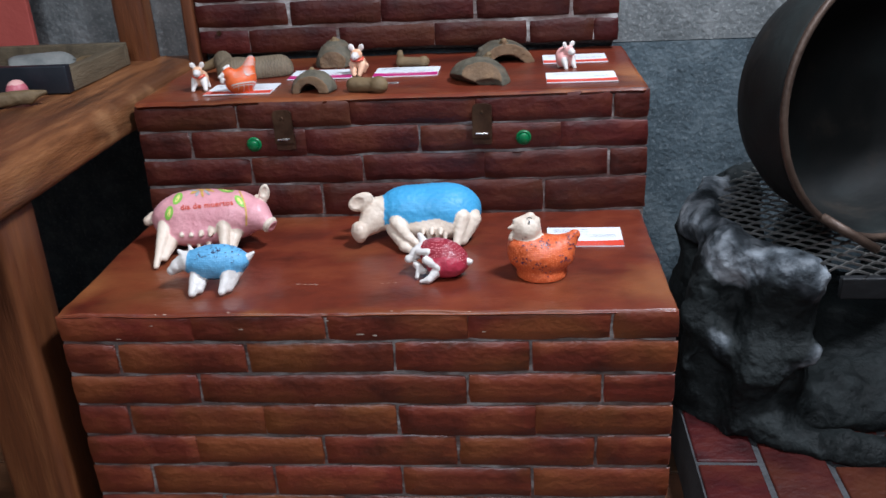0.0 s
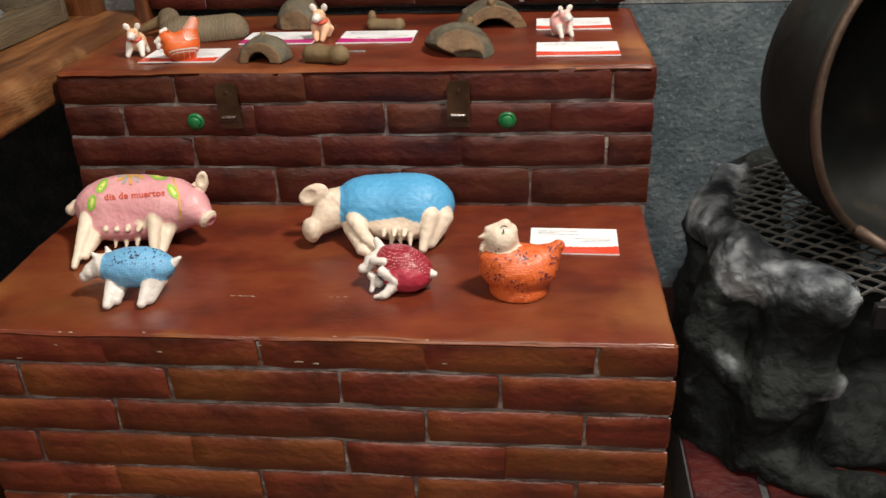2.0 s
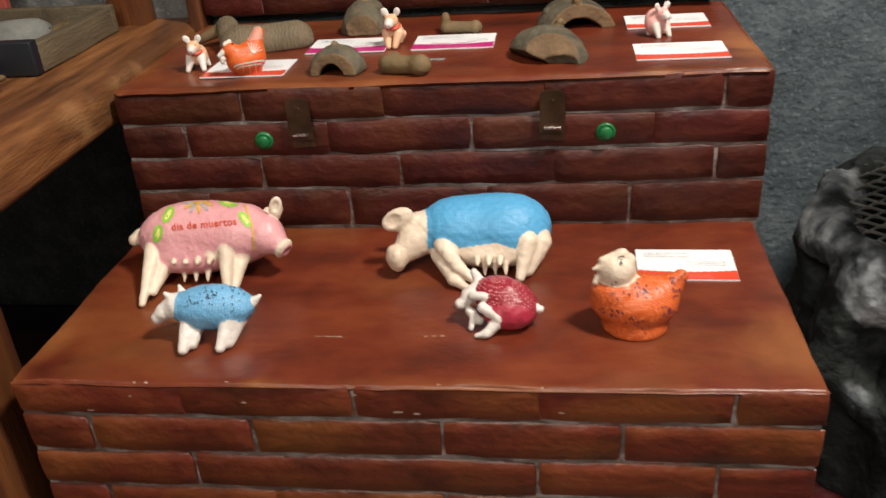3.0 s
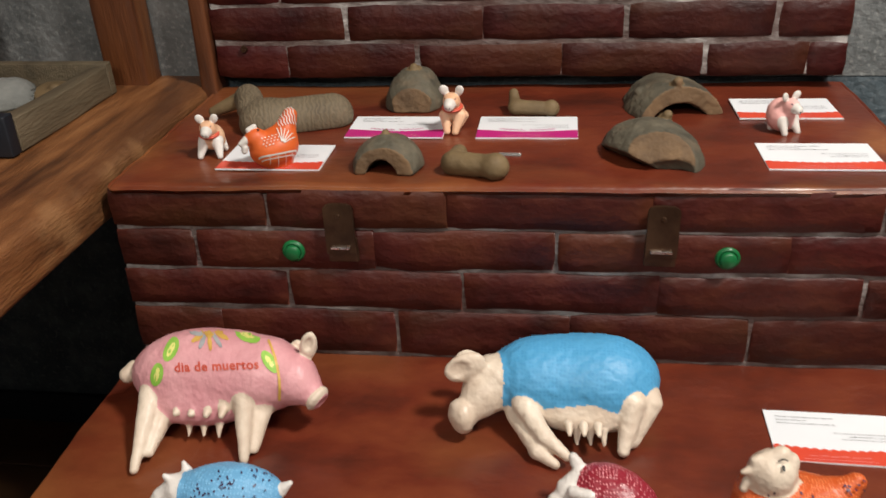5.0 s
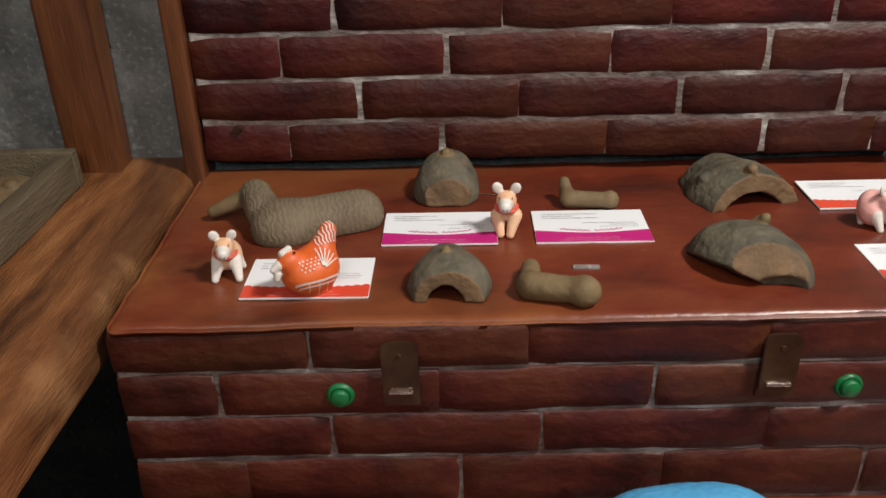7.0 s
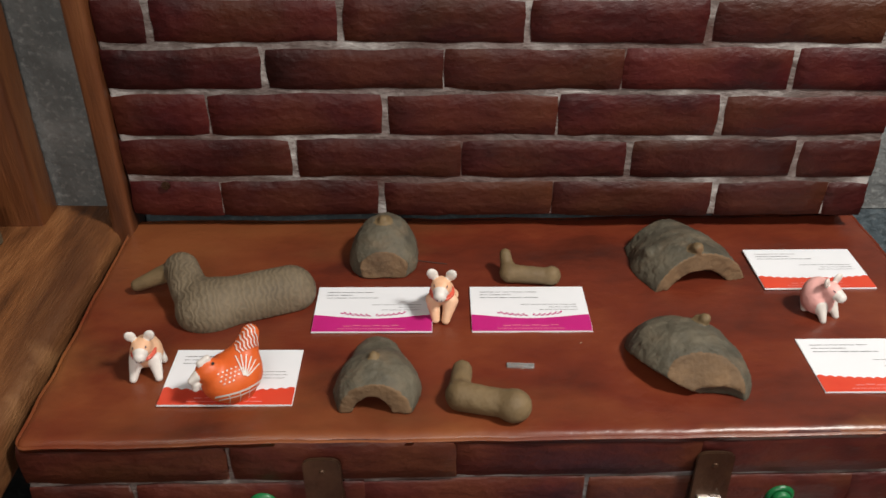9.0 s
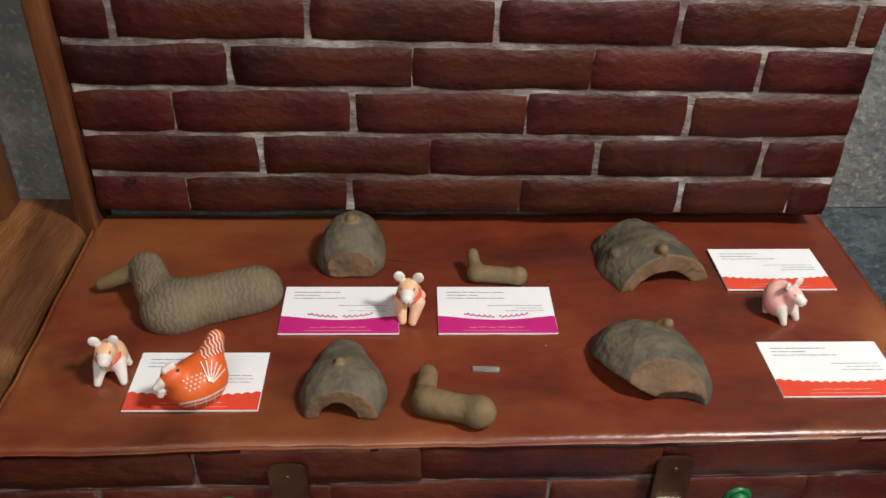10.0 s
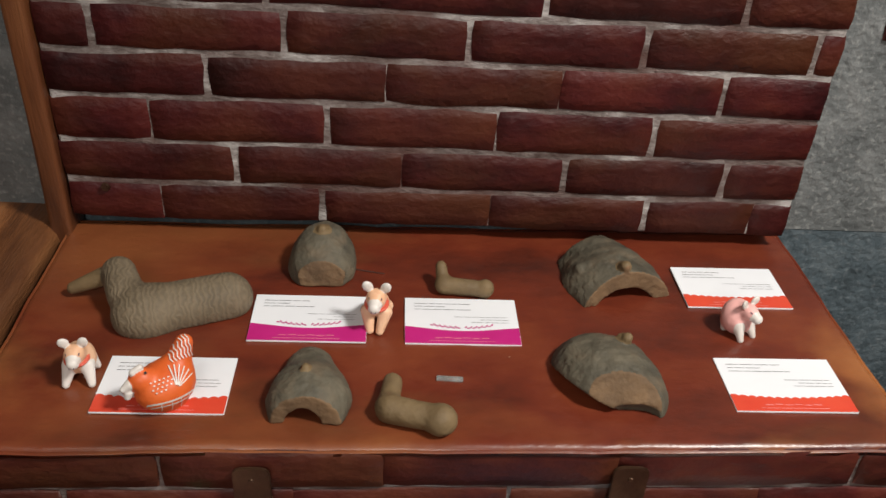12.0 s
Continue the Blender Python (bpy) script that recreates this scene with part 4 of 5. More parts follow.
marks += [stroke(at, [(-0.022 + 0.009 * i, -0.019), (-0.021 + 0.009 * i, -0.028)], 0.0008, 2) for i in range(6)]
marks += [blob(at, -0.016 + 0.004 * (i % 5) + 0.002 * (i // 5 % 2), 0.002 - 0.0035 * (i // 5), 0.0010, 0.0008, 0, 2, 6, 1) for i in range(18)]
for i in range(6):
    fan = math.radians(22 + 13 * i)
    marks.append(stroke(at, [(0.0035 + r * math.cos(fan), -0.011 + r * math.sin(fan) * 1.1) for r in (0.003, 0.011, 0.021)], 0.0011, 2))
marks += [stroke(at, [(0.009 + 0.0032 * i + 0.0007 * (-1) ** k, 0.013 + 0.004 * k) for k in range(7)], 0.0010, 2) for i in range(7)]
marks += [blob(at, -0.0175, 0.0125, 0.0014, 0.0014, 0, 3, 8, 1)]
figure("hen_figurine", B, shen, [ORANGE2, WHITE, WHITE, BLACK], "small orange clay hen with white linework, sitting on a card", "hen figurine", "", 0.001, paint=marks).matrix_world = pose(-0.528, 1.541, UP_Z + 0.0026, 0, 0, 17)


# ---- cards ----
PAPER = mat("white_card", [(0.3, (0.77, 0.79, 0.82)), (0.7, (0.81, 0.83, 0.86))], 12, 0.42, bump=0.03)
REDINK = mat("red_print", [(0.3, (0.62, 0.055, 0.028)), (0.7, (0.68, 0.075, 0.035))], 20, 0.42, bump=0.03)
MAGENTA = mat("magenta_print", [(0.3, (0.46, 0.015, 0.17)), (0.7, (0.52, 0.02, 0.20))], 20, 0.42, bump=0.03)
INK = mat("grey_print", [(0.3, (0.07, 0.07, 0.08)), (0.7, (0.20, 0.20, 0.22))], 40, 0.5, bump=0.0)
PALEINK = mat("pale_print", [(0.3, (0.75, 0.25, 0.25)), (0.7, (0.80, 0.35, 0.35))], 40, 0.5, bump=0.0)


def bars(bm, rows, z):
    for x, y, w, h in rows:
        vs = [bm.verts.new(p) for p in ((x, y, z), (x + w, y, z), (x + w, y + h, z), (x, y + h, z))]
        bm.faces.new(vs)
    return bm


def card(x, y, z, turn, red, seed, label):
    """A card 125 x 80 mm with a coloured foot, scalloped if red and bowed if magenta."""
    rng = random.Random(seed)
    thing = empty("label_card", x, y, z, label, "label card", "printed label cards")
    thing.rotation_euler = (0, 0, radians(turn))
    part("paper", box(bmesh.new(), -0.0625, 0.0625, -0.04, 0.04, 0.0003, 0.0023, 0.0002, 1), PAPER, thing)
    bm = bmesh.new()
    low, top = [], []
    n = 112
    for i in range(n + 1):
        u = i / n
        px = -0.0622 + 0.1244 * u
        if red:
            e = -0.0215 + 0.0045 * (2 * u - 1) ** 2 + 0.0022 * abs(math.sin(math.pi * u * 14))
        else:
            e = -0.0115 - 0.0065 * math.sin(math.pi * u) ** 1.3
        low.append(bm.verts.new((px, -0.0398, 0.0026)))
        top.append(bm.verts.new((px, e, 0.0026)))
    for i in range(n):
        bm.faces.new((low[i], low[i + 1], top[i + 1], top[i]))
    foot = part("printed_foot", bm, REDINK if red else MAGENTA, thing, "red scalloped foot" if red else "magenta foot")
    rows = []
    for k in range(3):
        px, w = -0.052, (0.055, 0.03, 0.062)[k] + rng.uniform(-0.008, 0.01)
        while w > 0.004:
            seg = min(w, rng.uniform(0.006, 0.016))
            rows.append((px, 0.0290 - 0.0052 * k, seg, 0.0008))
            px, w = px + seg + 0.0015, w - seg - 0.0015
    for k in range(3):
        wl = (0.055, 0.032, 0.045)[k] + rng.uniform(-0.006, 0.006)
        px, w = 0.052 - wl, wl
        while w > 0.003:
            seg = min(w, rng.uniform(0.005, 0.013))
            rows.append((px, 0.006 - 0.0046 * k, seg, 0.0006))
            px, w = px + seg + 0.0012, w - seg - 0.0012
    part("print", bars(bmesh.new(), rows, 0.00265), INK, thing, "small grey print")
    rows = [(-0.03 + 0.01 * i, -0.0315 + 0.0008 * (i % 2), 0.008, 0.0009) for i in range(6)] + [(-0.036, -0.036, 0.07, 0.0006)]
    part("foot_print", bars(bmesh.new(), rows, 0.00285), PALEINK, foot, "pale fine print")
    if not red:
        bm = bmesh.new()
        for i in range(22):
            s = -1 if i < 11 else 1
            u = (i % 11) / 10
            cx, cy = s * (0.004 + 0.029 * u), -0.0125 + 0.0045 * u * u + (0.0009 if i % 2 else -0.0009)
            bmesh.ops.create_circle(bm, cap_ends=True, segments=8, radius=1,
                                    matrix=pose(cx, cy, 0.00268, 0, 0, s * (20 + 40 * (i % 2))) @ Matrix.Diagonal((0.0021, 0.0010, 1, 1)))
        part("leaf_ornament", bm, MAGENTA, thing, "magenta leaf ornament")
    return thing


card(-0.406, 1.671, UP_Z, 0.4, False, 1, "white printed card with magenta foot, lying on the upper plinth")
card(-0.240, 1.672, UP_Z, 0.3, False, 2, "white printed card with magenta foot, lying on the upper plinth")
card(-0.534, 1.5615, UP_Z, 0.2, True, 3, "white printed card with red scalloped foot under the orange hen")
card(0.086, 1.7495, UP_Z, 0.8, True, 4, "white printed card with red scalloped foot behind the pink piglet")
card(0.089, 1.580, UP_Z, 0.6, True, 5, "white printed card with red scalloped foot near the plinth's edge")
card(0.086, 1.370, LOW_Z, -0.6, True, 6, "white printed card with red scalloped foot behind the orange hen")

# ---- hasps and buttons ----
BRONZE = mat("worn_bronze", [(0.3, (0.045, 0.022, 0.013)), (0.7, (0.115, 0.062, 0.034))], 30, 0.36, metal=0.6, bump=0.15)
BRIGHT = mat("bright_steel", [(0.3, (0.5, 0.48, 0.45)), (0.7, (0.7, 0.68, 0.64))], 40, 0.25, metal=1.0, bump=0.05)
GREEN = mat("green_plastic", [(0.3, (0.004, 0.10, 0.028)), (0.7, (0.008, 0.16, 0.045))], 30, 0.4, bump=0.03)


def plate(w, z0, z1, r, y0, y1):
    """An upright plate with a rounded head, its face at y0."""
    bm = bmesh.new()
    outline = [(-w / 2, z0), (w / 2, z0)]
    for i in range(9):
        a = math.pi * i / 8
        outline.append((w / 2 * math.copysign(abs(math.cos(a)) ** 0.55, math.cos(a)), z1 - r + r * math.sin(a)))
    f = bm.faces.new([bm.verts.new((x, y0, z)) for x, z in outline])
    ext = bmesh.ops.extrude_face_region(bm, geom=[f])
    bmesh.ops.translate(bm, vec=(0, y1 - y0, 0), verts=[g for g in ext["geom"] if isinstance(g, bmesh.types.BMVert)])
    bmesh.ops.recalc_face_normals(bm, faces=bm.faces)
    es = [e for e in bm.edges if e.calc_face_angle(0) > 0.8]
    bmesh.ops.bevel(bm, geom=es, offset=0.0008, segments=2, affect="EDGES")
    return bm


def hasp(x, tilt):
    thing = empty("hasp", x, face_y(x) - 0.001, 0.8435, "worn bronze hasp plate on the upper brick plinth", "hasp", "hasps")
    plate_ob = part("base_plate", plate(0.034, -0.030, 0.0, 0.003, -0.0035, 0.003), BRONZE, thing)
    st = part("strap", plate(0.0345, -0.018, 0.043, 0.008, -0.008, -0.0045), BRONZE, thing)
    st.rotation_euler = (radians(-4), 0, 0)
    bm = box(bmesh.new(), -0.0115, 0.0115, -0.0125, -0.0060, -0.0105, -0.0070, 0.0008)
    part("staple", bm, BRIGHT, plate_ob, "bright worn staple")
    bm = bmesh.new()
    bmesh.ops.create_cone(bm, cap_ends=True, segments=12, radius1=0.003, radius2=0.002, depth=0.002, matrix=pose(0, -0.0085, 0.028, 90, 0, 0))
    part("rivet", bm, BRONZE, st)
    thing.rotation_euler = (0, radians(tilt), 0)


hasp(-0.440, -1.5)
hasp(-0.087, 1.0)


def button(x, z):
    thing = empty("push_button", x, face_y(x) + 0.0015, z, "round green plastic push button on the bricks", "push button", "push buttons")
    bm = bmesh.new()
    prof = [(0.0135, 0.0), (0.0135, -0.002), (0.0115, -0.0045), (0.0100, -0.0048), (0.0093, -0.0038)]
    spin(bm, prof)
    ring_ob = part("bezel", bm, GREEN, thing, "", True)
    bm = bmesh.new()
    spin(bm, [(0.0092, -0.004), (0.0090, -0.0085), (0.0075, -0.0098), (0.0001, -0.0102)])
    part("cap", bm, GREEN, ring_ob, "", True)


def spin(bm, prof, n=28, close=False):
    """Rings round the y axis: (radius, y)."""
    rings = [[bm.verts.new((r * math.cos(2 * math.pi * i / n), y, r * math.sin(2 * math.pi * i / n))) for i in range(n)] for r, y in prof]
    for a, b in zip(rings, rings[1:]):
        for i in range(n):
            bm.faces.new((a[i], a[(i + 1) % n], b[(i + 1) % n], b[i]))
    bmesh.ops.recalc_face_normals(bm, faces=bm.faces)
    return bm


button(-0.499, 0.824)
button(-0.015, 0.8225)

# ---- small bits on the upper plinth ----
CLEAR = mat("clear_plastic", [(0.3, (0.6, 0.6, 0.58)), (0.7, (0.8, 0.8, 0.78))], 40, 0.2, bump=0.1)
CLEAR.node_tree.nodes["Principled BSDF"].inputs["Transmission Weight"].default_value = 0.75
bm = box(bmesh.new(), -0.0135, 0.0135, -0.0035, 0.0035, 0.0002, 0.0022, 0.0005)
strip = part("plastic_strip", bm, CLEAR)
strip.location, strip.rotation_euler = (-0.2565, 1.5785, UP_Z), (0, 0, radians(-3))
tagged(strip, "small clear plastic strip lying on the varnished board", "plastic strip")
bm = bmesh.new()
bmesh.ops.create_cone(bm, cap_ends=True, segments=8, radius1=0.0006, radius2=0.0006, depth=0.038, matrix=pose(0, 0, 0.0012, 0, 90, 0))
wire = part("wire_pin", bm, BRIGHT)
wire.location, wire.rotation_euler = (-0.346, 1.763, UP_Z), (0, 0, radians(-12))
tagged(wire, "thin straight wire lying beside the clay shard", "wire")

# ---- tray and clutter on the table ----
OLDWOOD = mat("old_pale_wood", [(0.3, (0.07, 0.052, 0.03)), (0.7, (0.17, 0.13, 0.078))], 6, 0.7, bump=0.5, grain=60, stretch=(5, 0.8, 5),
              spots=(8, 0.5, 0.75, (0.06, 0.05, 0.03), 0.6))
tray = empty("wooden_tray", -1.1, 1.68, TABLE_Z, "shallow weathered wooden tray of shards, on the timber table", "tray")
for nm, x0, x1, y0, y1, z0, z1 in (("side_board", 0.228, 0.25, -0.135, 0.095, 0.001, 0.044), ("side_board", -0.25, -0.228, -0.135, 0.095, 0.001, 0.044), ("end_board", -0.25, 0.25, -0.155, -0.136, 0.001, 0.052),
                                   ("end_board", -0.25, 0.25, 0.096, 0.112, 0.001, 0.048), ("tray_floor", -0.228, 0.228, -0.136, 0.096, 0.001, 0.010)):
    part(nm, board(x0, x1, y0, y1, z0, z1, 0.002, 0.0015, 4), DARK if (nm, y0) == ("end_board", -0.155) else OLDWOOD, tray, "", True)
GREYCLAY = mat("pale_grey_clay", [(0.3, (0.12, 0.13, 0.125)), (0.7, (0.27, 0.27, 0.25))], 20, 0.8, bump=0.4)
B = (-0.99, 1.69, TABLE_Z + 0.010)
figure("clay_shard", B, [cap((-0.035, -0.02, 0.0), (0.03, 0.02, 0.0), 0.040, 0.036, 0), cap((-0.05, -0.03, -0.004), (0.04, 0.026, -0.004), 0.031, 0.028, 1, cut=True), chop((0, 0, 0.0002), (0, 0, -1)),
                         chop((-0.05, -0.03, 0), (-1, -0.5, 0))], [GREYCLAY, EDGE],
       "pale grey curved clay shard lying in the wooden tray", "clay shard", UP, 0.003, 0.002, 40)
B = (-0.905, 1.725, TABLE_Z + 0.010)
figure("clay_disc", B, [ell((0, 0, 0.012), (0.030, 0.030, 0.006), 0, (12, 8, 0)), ell((0, 0, 0.019), (0.009, 0.009, 0.006), 0, k=0.004), ell((0.004, 0.01, 0.006), (0.02, 0.02, 0.007), 0)], [TAN],
       "round tan clay lid with a small boss, in the tray", "clay lid", UP, 0.0025, 0.001, 40)
B = (-0.930, 1.49, TABLE_Z)
figure("pink_ball_figurine", B, [ell((0, 0, 0.017), (0.019, 0.019, 0.0175), 0), ell((0, 0, 0.027), (0.014, 0.014, 0.010), 1, k=0.003), ell((-0.008, -0.014, 0.012), (0.007, 0.006, 0.007), 2, k=0.002),
                                 ell((0.008, -0.015, 0.011), (0.006, 0.005, 0.006), 2, k=0.002)], [ROSE, PALEPINK, PEACH],
       "small round bright pink glazed clay figure on the table", "clay figurine", "", 0.0015)
B = (-0.905, 1.435, TABLE_Z)
figure("clay_bird", B, [cap((-0.03, -0.01, 0.014), (0.02, 0.01, 0.015), 0.013, 0.013, 0), cap((0.02, 0.01, 0.016), (0.048, 0.018, 0.021), 0.012, 0.004, 0), ell((-0.045, -0.014, 0.011), (0.008, 0.008, 0.008), 1)],
       [TAN, WHITE], "small tan clay bird lying on the timber table", "clay figurine", "", 0.002, 0.002, 60)
REDPAINT = mat("red_painted_board", [(0.3, (0.42, 0.075, 0.06)), (0.7, (0.52, 0.11, 0.085))], 8, 0.6, bump=0.2)
rb = part("red_board", board(-1.45, -1.058, 1.800, 1.815, TABLE_Z + 0.0005, 1.45, 0.003), REDPAINT)
tagged(rb, "plain red painted board standing behind the tray", "board")

# ---- stove: rock ring, grate, tub ----
B = (0.62, 1.5, 0.342)
R = lambda x, y, z: (x - B[0], y - B[1], z - B[2])
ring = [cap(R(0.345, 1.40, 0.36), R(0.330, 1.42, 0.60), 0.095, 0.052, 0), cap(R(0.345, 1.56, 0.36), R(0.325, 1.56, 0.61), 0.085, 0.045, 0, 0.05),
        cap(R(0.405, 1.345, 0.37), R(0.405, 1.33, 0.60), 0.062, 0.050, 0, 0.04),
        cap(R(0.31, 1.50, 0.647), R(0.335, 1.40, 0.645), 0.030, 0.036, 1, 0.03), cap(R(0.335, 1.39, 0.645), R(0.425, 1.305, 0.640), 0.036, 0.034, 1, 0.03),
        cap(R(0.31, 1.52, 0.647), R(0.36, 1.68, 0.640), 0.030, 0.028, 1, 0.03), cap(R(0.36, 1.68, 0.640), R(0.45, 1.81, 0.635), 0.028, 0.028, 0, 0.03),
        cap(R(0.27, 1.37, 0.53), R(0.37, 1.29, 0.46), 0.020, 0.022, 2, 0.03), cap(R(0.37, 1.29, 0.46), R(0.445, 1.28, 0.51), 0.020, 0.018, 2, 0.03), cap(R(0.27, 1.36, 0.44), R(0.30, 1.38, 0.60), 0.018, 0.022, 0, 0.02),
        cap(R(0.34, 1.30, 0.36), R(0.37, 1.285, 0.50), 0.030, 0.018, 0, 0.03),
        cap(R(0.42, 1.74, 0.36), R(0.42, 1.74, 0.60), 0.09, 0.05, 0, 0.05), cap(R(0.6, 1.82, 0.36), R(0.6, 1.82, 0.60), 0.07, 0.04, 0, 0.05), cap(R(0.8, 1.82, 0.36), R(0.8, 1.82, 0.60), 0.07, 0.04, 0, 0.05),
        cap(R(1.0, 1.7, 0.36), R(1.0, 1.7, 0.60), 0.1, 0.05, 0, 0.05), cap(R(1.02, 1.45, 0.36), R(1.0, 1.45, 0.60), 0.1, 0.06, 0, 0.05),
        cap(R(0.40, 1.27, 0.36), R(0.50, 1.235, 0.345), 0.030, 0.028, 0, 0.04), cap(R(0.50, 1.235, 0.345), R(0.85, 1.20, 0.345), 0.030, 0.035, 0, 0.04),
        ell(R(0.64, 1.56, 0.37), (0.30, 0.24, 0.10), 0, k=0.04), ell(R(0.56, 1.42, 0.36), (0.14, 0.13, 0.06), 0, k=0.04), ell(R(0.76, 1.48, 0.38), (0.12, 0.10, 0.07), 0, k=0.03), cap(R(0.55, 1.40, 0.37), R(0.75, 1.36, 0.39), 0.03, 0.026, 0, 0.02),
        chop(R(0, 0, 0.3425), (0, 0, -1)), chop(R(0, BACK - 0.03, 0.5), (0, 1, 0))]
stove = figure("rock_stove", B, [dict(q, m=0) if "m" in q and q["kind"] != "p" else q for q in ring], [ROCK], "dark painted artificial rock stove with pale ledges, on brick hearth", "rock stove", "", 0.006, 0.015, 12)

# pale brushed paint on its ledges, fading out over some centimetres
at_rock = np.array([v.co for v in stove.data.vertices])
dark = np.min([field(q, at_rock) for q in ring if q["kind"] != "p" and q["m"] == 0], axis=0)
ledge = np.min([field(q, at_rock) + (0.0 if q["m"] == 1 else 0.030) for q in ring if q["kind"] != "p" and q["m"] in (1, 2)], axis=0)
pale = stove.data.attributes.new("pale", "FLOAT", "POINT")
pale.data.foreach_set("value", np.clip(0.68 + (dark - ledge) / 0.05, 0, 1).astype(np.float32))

grate = empty("stove_grate", 0.65, 1.5, 0.668, "expanded steel mesh grate over the rock stove", "grate")
bm = bmesh.new()
px, py = 0.040, 0.0155
for j in range(-17, 18):
    y = j * py
    left = -0.325 + 0.12 * max(0.0, (y - 0.03) / 0.25) + max(0.0, (-0.06 - y) * 0.75)
    for i in range(-9, 9):
        x = i * px + (px / 2 if j % 2 else 0)
        if x < left or x > 0.32:
            continue
        for s in (-1, 1):
            a, b = Vector((x - s * px * 0.5, y - py * 0.5, 0)), Vector((x - s * px * 0.14, y + py * 0.32, 0))
            c = Vector((x + s * px * 0.14, y + py * 0.5, 0))
            for p, q in ((a, b), (b, c)):
                dv = (q - p)
                nrm = Vector((-dv.y, dv.x, 0)).normalized() * 0.0010
                lo = Vector((0, 0, -0.0035))
                v = [bm.verts.new(t) for t in (p + nrm, q + nrm, q - nrm, p - nrm, p + nrm + lo, q + nrm + lo, q - nrm + lo, p - nrm + lo)]
                for f in ((0, 3, 2, 1), (4, 5, 6, 7), (0, 1, 5, 4), (2, 3, 7, 6), (1, 2, 6, 5), (3, 0, 4, 7)):
                    bm.faces.new([v[k] for k in f])
part("mesh_sheet", bm, STEEL, grate, "diamond-patterned steel mesh", kind="stuff")
bm = box(bmesh.new(), -0.19, 0.40, -0.272, -0.258, -0.034, 0.0, 0.002)
part("edge_bar", bm, BLACK, grate, "black iron edge bar")
bm = box(bmesh.new(), -0.16, 0.34, 0.12, 0.15, -0.02, -0.005, 0.002)
part("cross_bar", bm, BLACK, grate)

tub = empty("iron_tub", 0.576, 1.40, 0.893, "old dark iron tub lying on its side on the grate", "iron tub")
tub.rotation_euler = (radians(-6), 0, radians(23))
tub_place = pose(0.576, 1.40, 0.893, -6, 0, 23)
bm = spin(bmesh.new(), [(0.219, 0.0), (0.220, 0.02), (0.213, 0.07), (0.204, 0.12), (0.186, 0.16), (0.15, 0.185), (0.10, 0.193), (0.05, 0.196), (0.012, 0.197)], 72)
bm.verts.ensure_lookup_table()
bm.faces.new(bm.verts[-72:])
bmesh.ops.recalc_face_normals(bm, faces=bm.faces)
ext = bmesh.ops.solidify(bm, geom=bm.faces[:], thickness=0.006)
part("shell", bm, POT, tub, "dark iron shell", True)
bm = bmesh.new()
ringv = []
for i in range(72):
    a = 2 * math.pi * i / 72
    ringv.append([bm.verts.new(((0.220 + 0.0062 * math.cos(b)) * math.cos(a), 0.0062 * math.sin(b), (0.220 + 0.0062 * math.cos(b)) * math.sin(a))) for b in [2 * math.pi * k / 10 for k in range(10)]])
for i in range(72):
    for k in range(10):
        bm.faces.new((ringv[i][k], ringv[i][(k + 1) % 10], ringv[(i + 1) % 72][(k + 1) % 10], ringv[(i + 1) % 72][k]))
bmesh.ops.recalc_face_normals(bm, faces=bm.faces)
tub_rim = part("rim", bm, RUST, tub, "rolled rusty brown rim", True)
bm = bmesh.new()
p, q = Vector((0.449, 1.318, 0.733)), Vector((0.535, 1.300, 0.682))
bmesh.ops.create_cone(bm, cap_ends=True, segments=14, radius1=0.0075, radius2=0.0075, depth=(q - p).length,
                      matrix=tub_place.inverted() @ Matrix.Translation((p + q) / 2) @ (q - p).to_track_quat("Z", "Y").to_matrix().to_4x4())
bmesh.ops.bevel(bm, geom=[e for e in bm.edges if e.calc_face_angle(0) > 1], offset=0.002, segments=2, affect="EDGES")
part("handle", bm, RUST, tub_rim, "short rusty iron handle", True)

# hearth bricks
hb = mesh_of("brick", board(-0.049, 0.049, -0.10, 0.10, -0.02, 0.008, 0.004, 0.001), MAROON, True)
for i in range(9):
    for j in range(4):
        o = new("brick", hb)
        o.parent = hearth
        o.location = (0.314 + 0.108 * i - 0.75, 1.10 + 0.21 * j + 0.09 * (i % 2) - 1.4, 0.118)

# screw in the brick screen, paint chips and scratches on the boards
bm = bmesh.new()
bmesh.ops.create_cone(bm, cap_ends=True, segments=14, radius1=0.0055, radius2=0.0045, depth=0.003, matrix=pose(-0.663, 1.8355, 0.967, 90, 0, 0))
box(bm, -0.667, -0.659, 1.8335, 1.8345, 0.9664, 0.9676)
part("screw", bm, BRONZE, panel, "small dull screw head")
CHIP = mat("bare_chip", [(0.3, (0.36, 0.24, 0.16)), (0.7, (0.60, 0.50, 0.42))], 60, 0.7, bump=0.2)
rng = random.Random(12)


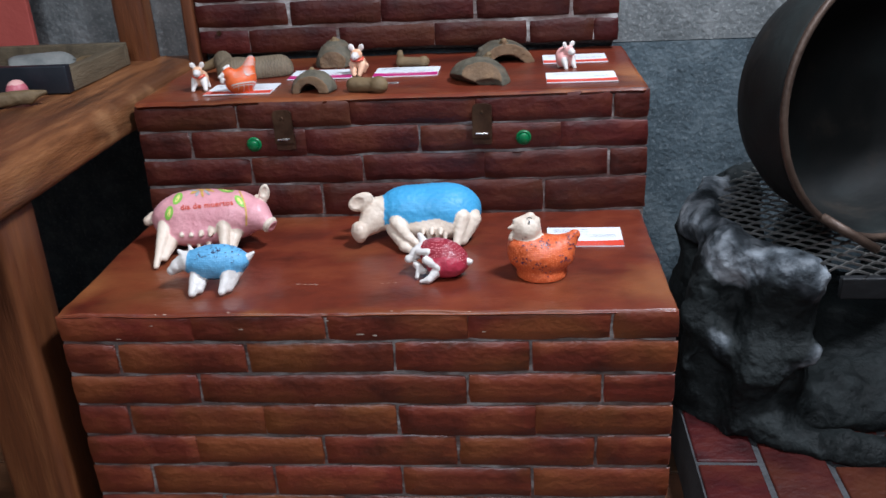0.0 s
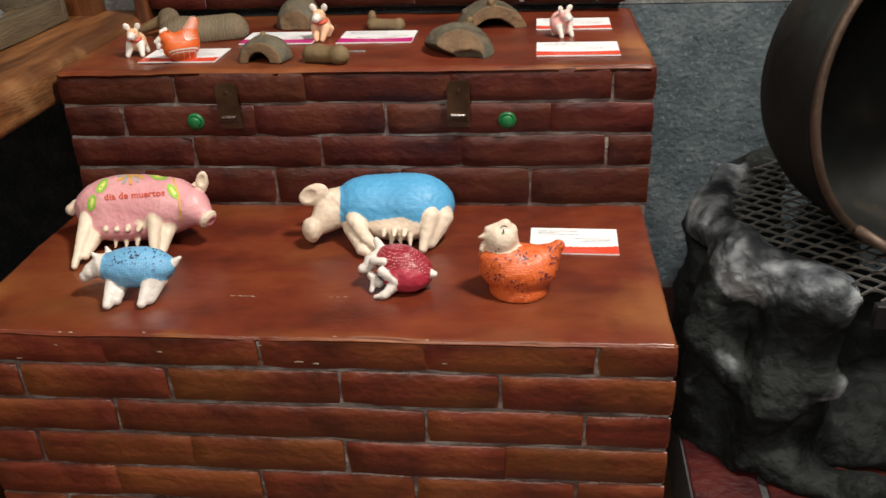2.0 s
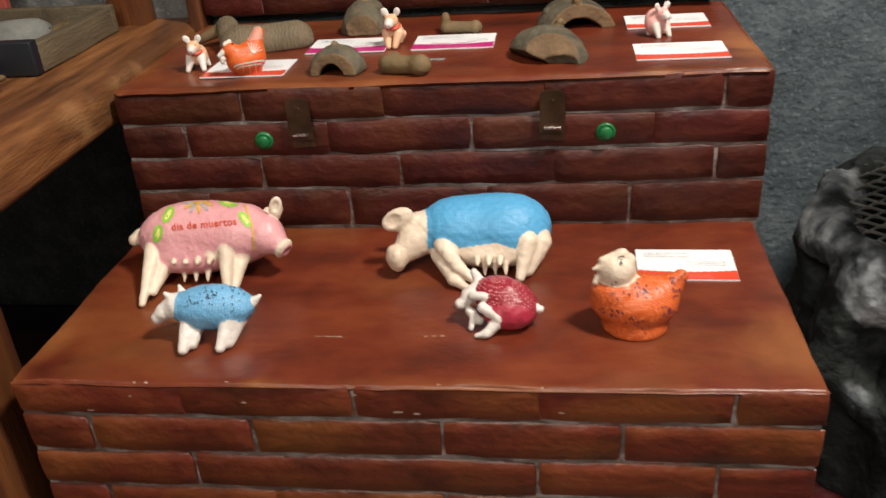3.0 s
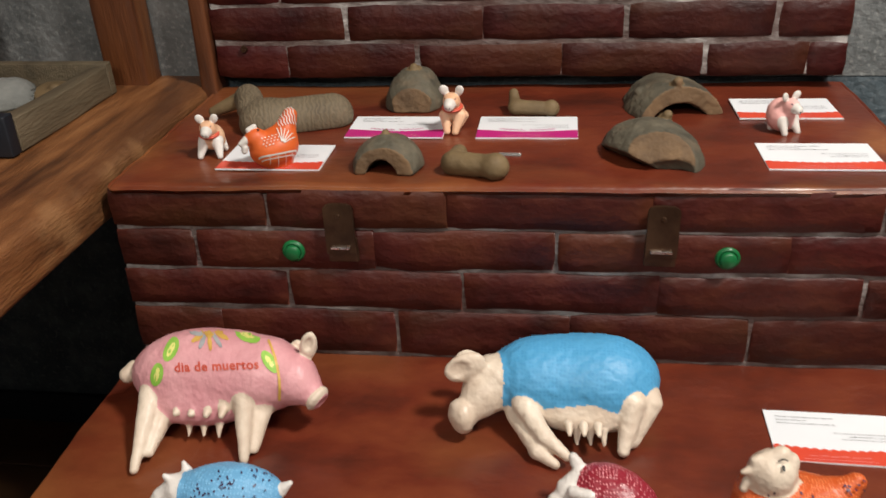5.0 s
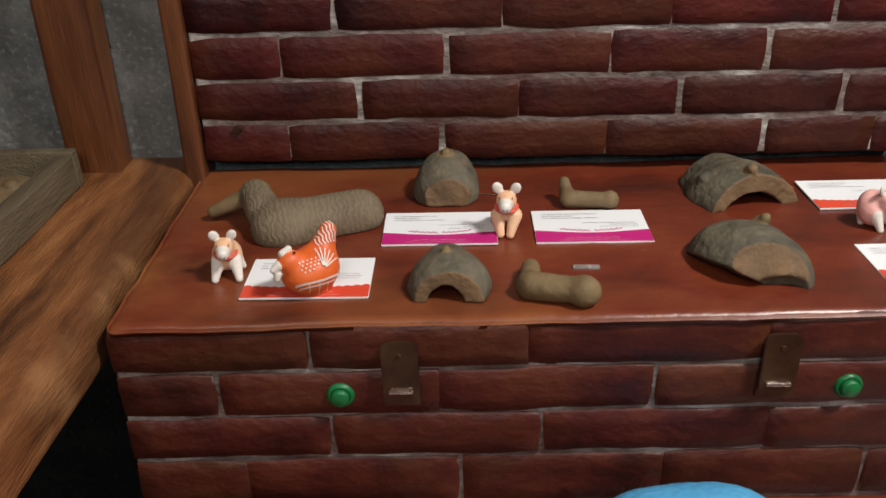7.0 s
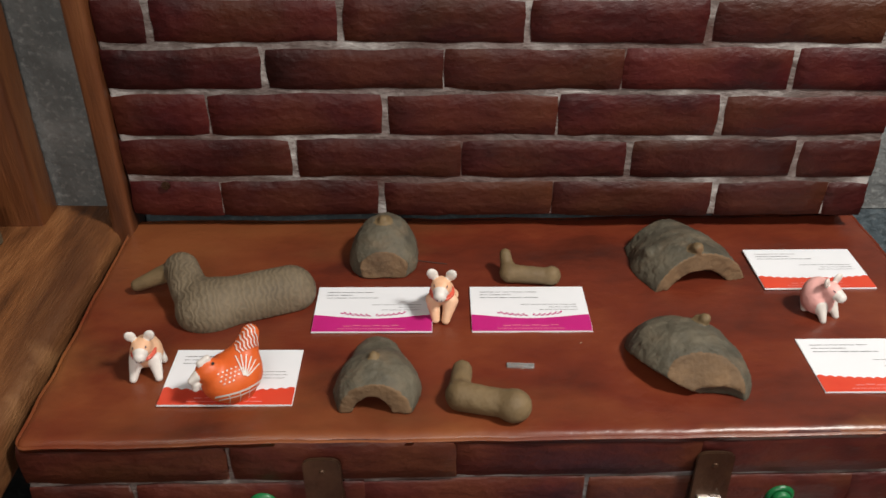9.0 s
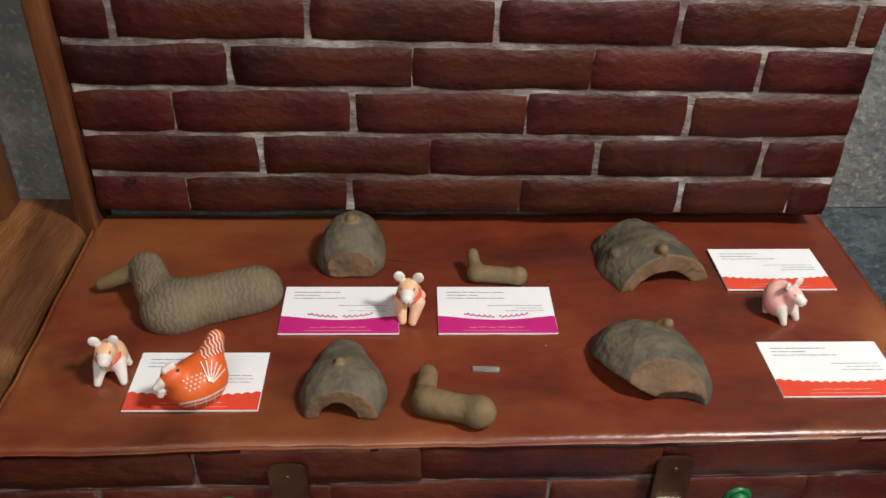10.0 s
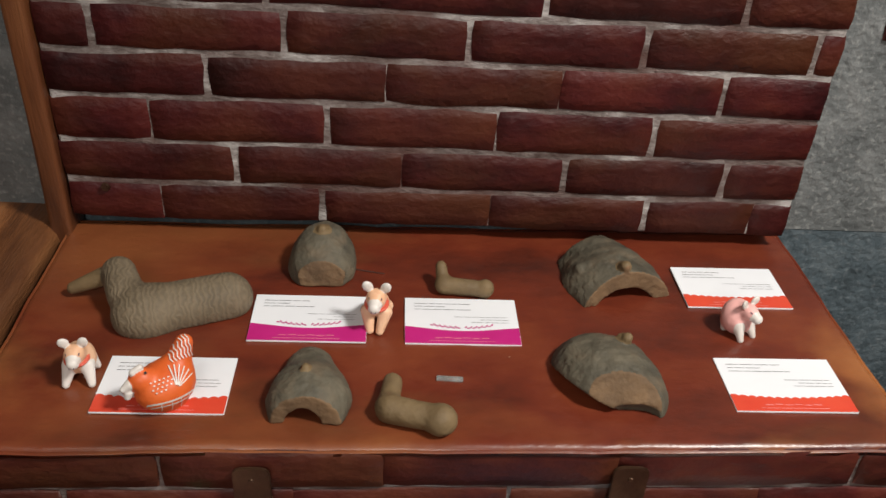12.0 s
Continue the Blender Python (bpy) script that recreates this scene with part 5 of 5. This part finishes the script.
def chips(parent, marks):
    """Thin flakes laid on the top board or on the bricks' faces."""
    from mathutils.bvhtree import BVHTree
    me = [c for c in parent.children if c.name.startswith("top_board")][0].data
    tree = BVHTree.FromPolygons([v.co for v in me.vertices], [tuple(p.vertices) for p in me.polygons])
    bm = bmesh.new()
    for x, y, z, w, flat in marks:
        n, pts = 8, []
        for i in range(n):
            a = 2 * math.pi * i / n
            u, v = w * math.cos(a) * rng.uniform(0.7, 1.1), 0.0006 * math.sin(a) * rng.uniform(0.4, 1.6)
            if flat:
                hit = tree.ray_cast(Vector((x + u, y + v, z + 0.1)), Vector((0, 0, -1)))[0]
                pts.append(bm.verts.new(hit + Vector((0, 0, 0.0005))))
            else:
                pts.append(bm.verts.new((x + u, y, z + v * 1.6)))
        bm.faces.new(pts)
    part("paint_chips", bm, CHIP, parent, "pale scratches and chips", kind="stuff")


chips(lower, [(-0.362 + 0.009 * i + rng.uniform(-0.002, 0.002), 1.196, LOW_Z, 0.0050, True) for i in range(4)]
      + [(-0.232 + 0.010 * i, 1.200, LOW_Z, 0.004, True) for i in range(3)]
      + [(x, 1.1003, z, w, False) for x, z, w in ((-0.253, 0.645, 0.007), (-0.232, 0.643, 0.005), (-0.073, 0.648, 0.004), (-0.565, 0.662, 0.003), (-0.43, 0.655, 0.004), (-0.62, 0.640, 0.005), (-0.30, 0.668, 0.003))]
      + [(rng.uniform(-0.68, 0.17), 1.1035, LOW_Z, rng.uniform(0.0015, 0.0035), True) for _ in range(7)])
chips(upper, [(rng.uniform(-0.68, 0.17), rng.uniform(1.50, 1.80), UP_Z, rng.uniform(0.0008, 0.002), True) for _ in range(7)])

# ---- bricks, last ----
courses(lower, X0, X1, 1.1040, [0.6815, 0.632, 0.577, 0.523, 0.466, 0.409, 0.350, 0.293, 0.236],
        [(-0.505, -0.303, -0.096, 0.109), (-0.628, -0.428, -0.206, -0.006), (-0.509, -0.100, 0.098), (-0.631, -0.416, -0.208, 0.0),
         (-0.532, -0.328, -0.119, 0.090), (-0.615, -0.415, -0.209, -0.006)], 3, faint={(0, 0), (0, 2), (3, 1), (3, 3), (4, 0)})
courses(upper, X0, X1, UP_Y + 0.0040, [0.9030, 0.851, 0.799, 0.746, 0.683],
        [(-0.525, -0.320, -0.098, 0.140), (-0.616, -0.405, -0.199, 0.05), (-0.511, -0.305, -0.085, 0.135), (-0.60, -0.385, -0.182, 0.020)], 5, DARKBRICK, 0.0070,
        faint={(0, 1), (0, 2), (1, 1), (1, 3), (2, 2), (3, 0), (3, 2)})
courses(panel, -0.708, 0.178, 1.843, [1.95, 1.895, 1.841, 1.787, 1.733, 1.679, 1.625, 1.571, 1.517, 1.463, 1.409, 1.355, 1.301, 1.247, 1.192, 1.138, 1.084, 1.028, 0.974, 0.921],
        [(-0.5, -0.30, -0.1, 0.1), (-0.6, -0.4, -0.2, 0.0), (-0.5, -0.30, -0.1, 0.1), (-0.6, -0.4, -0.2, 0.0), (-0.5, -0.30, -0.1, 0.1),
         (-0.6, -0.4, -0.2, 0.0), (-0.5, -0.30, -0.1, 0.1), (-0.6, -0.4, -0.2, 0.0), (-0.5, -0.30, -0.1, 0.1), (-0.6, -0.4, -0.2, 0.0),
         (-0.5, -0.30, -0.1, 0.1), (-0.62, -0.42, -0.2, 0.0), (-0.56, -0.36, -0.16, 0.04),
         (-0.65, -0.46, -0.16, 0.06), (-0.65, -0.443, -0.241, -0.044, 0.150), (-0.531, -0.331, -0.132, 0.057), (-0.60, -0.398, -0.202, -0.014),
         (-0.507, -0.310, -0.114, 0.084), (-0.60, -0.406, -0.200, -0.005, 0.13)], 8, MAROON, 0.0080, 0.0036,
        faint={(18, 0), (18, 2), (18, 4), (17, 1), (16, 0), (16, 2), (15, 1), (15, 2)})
# bricks laid bare in the plaster
rng = random.Random(21)
for x, zc, w in ((0.315, 1.252, 0.19), (0.325, 1.196, 0.165), (0.52, 1.252, 0.20)):
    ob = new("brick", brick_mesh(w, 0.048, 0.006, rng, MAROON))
    ob.parent = bpy.data.objects["wall_north"]
    ob.location = (x, BACK + 0.001, zc)
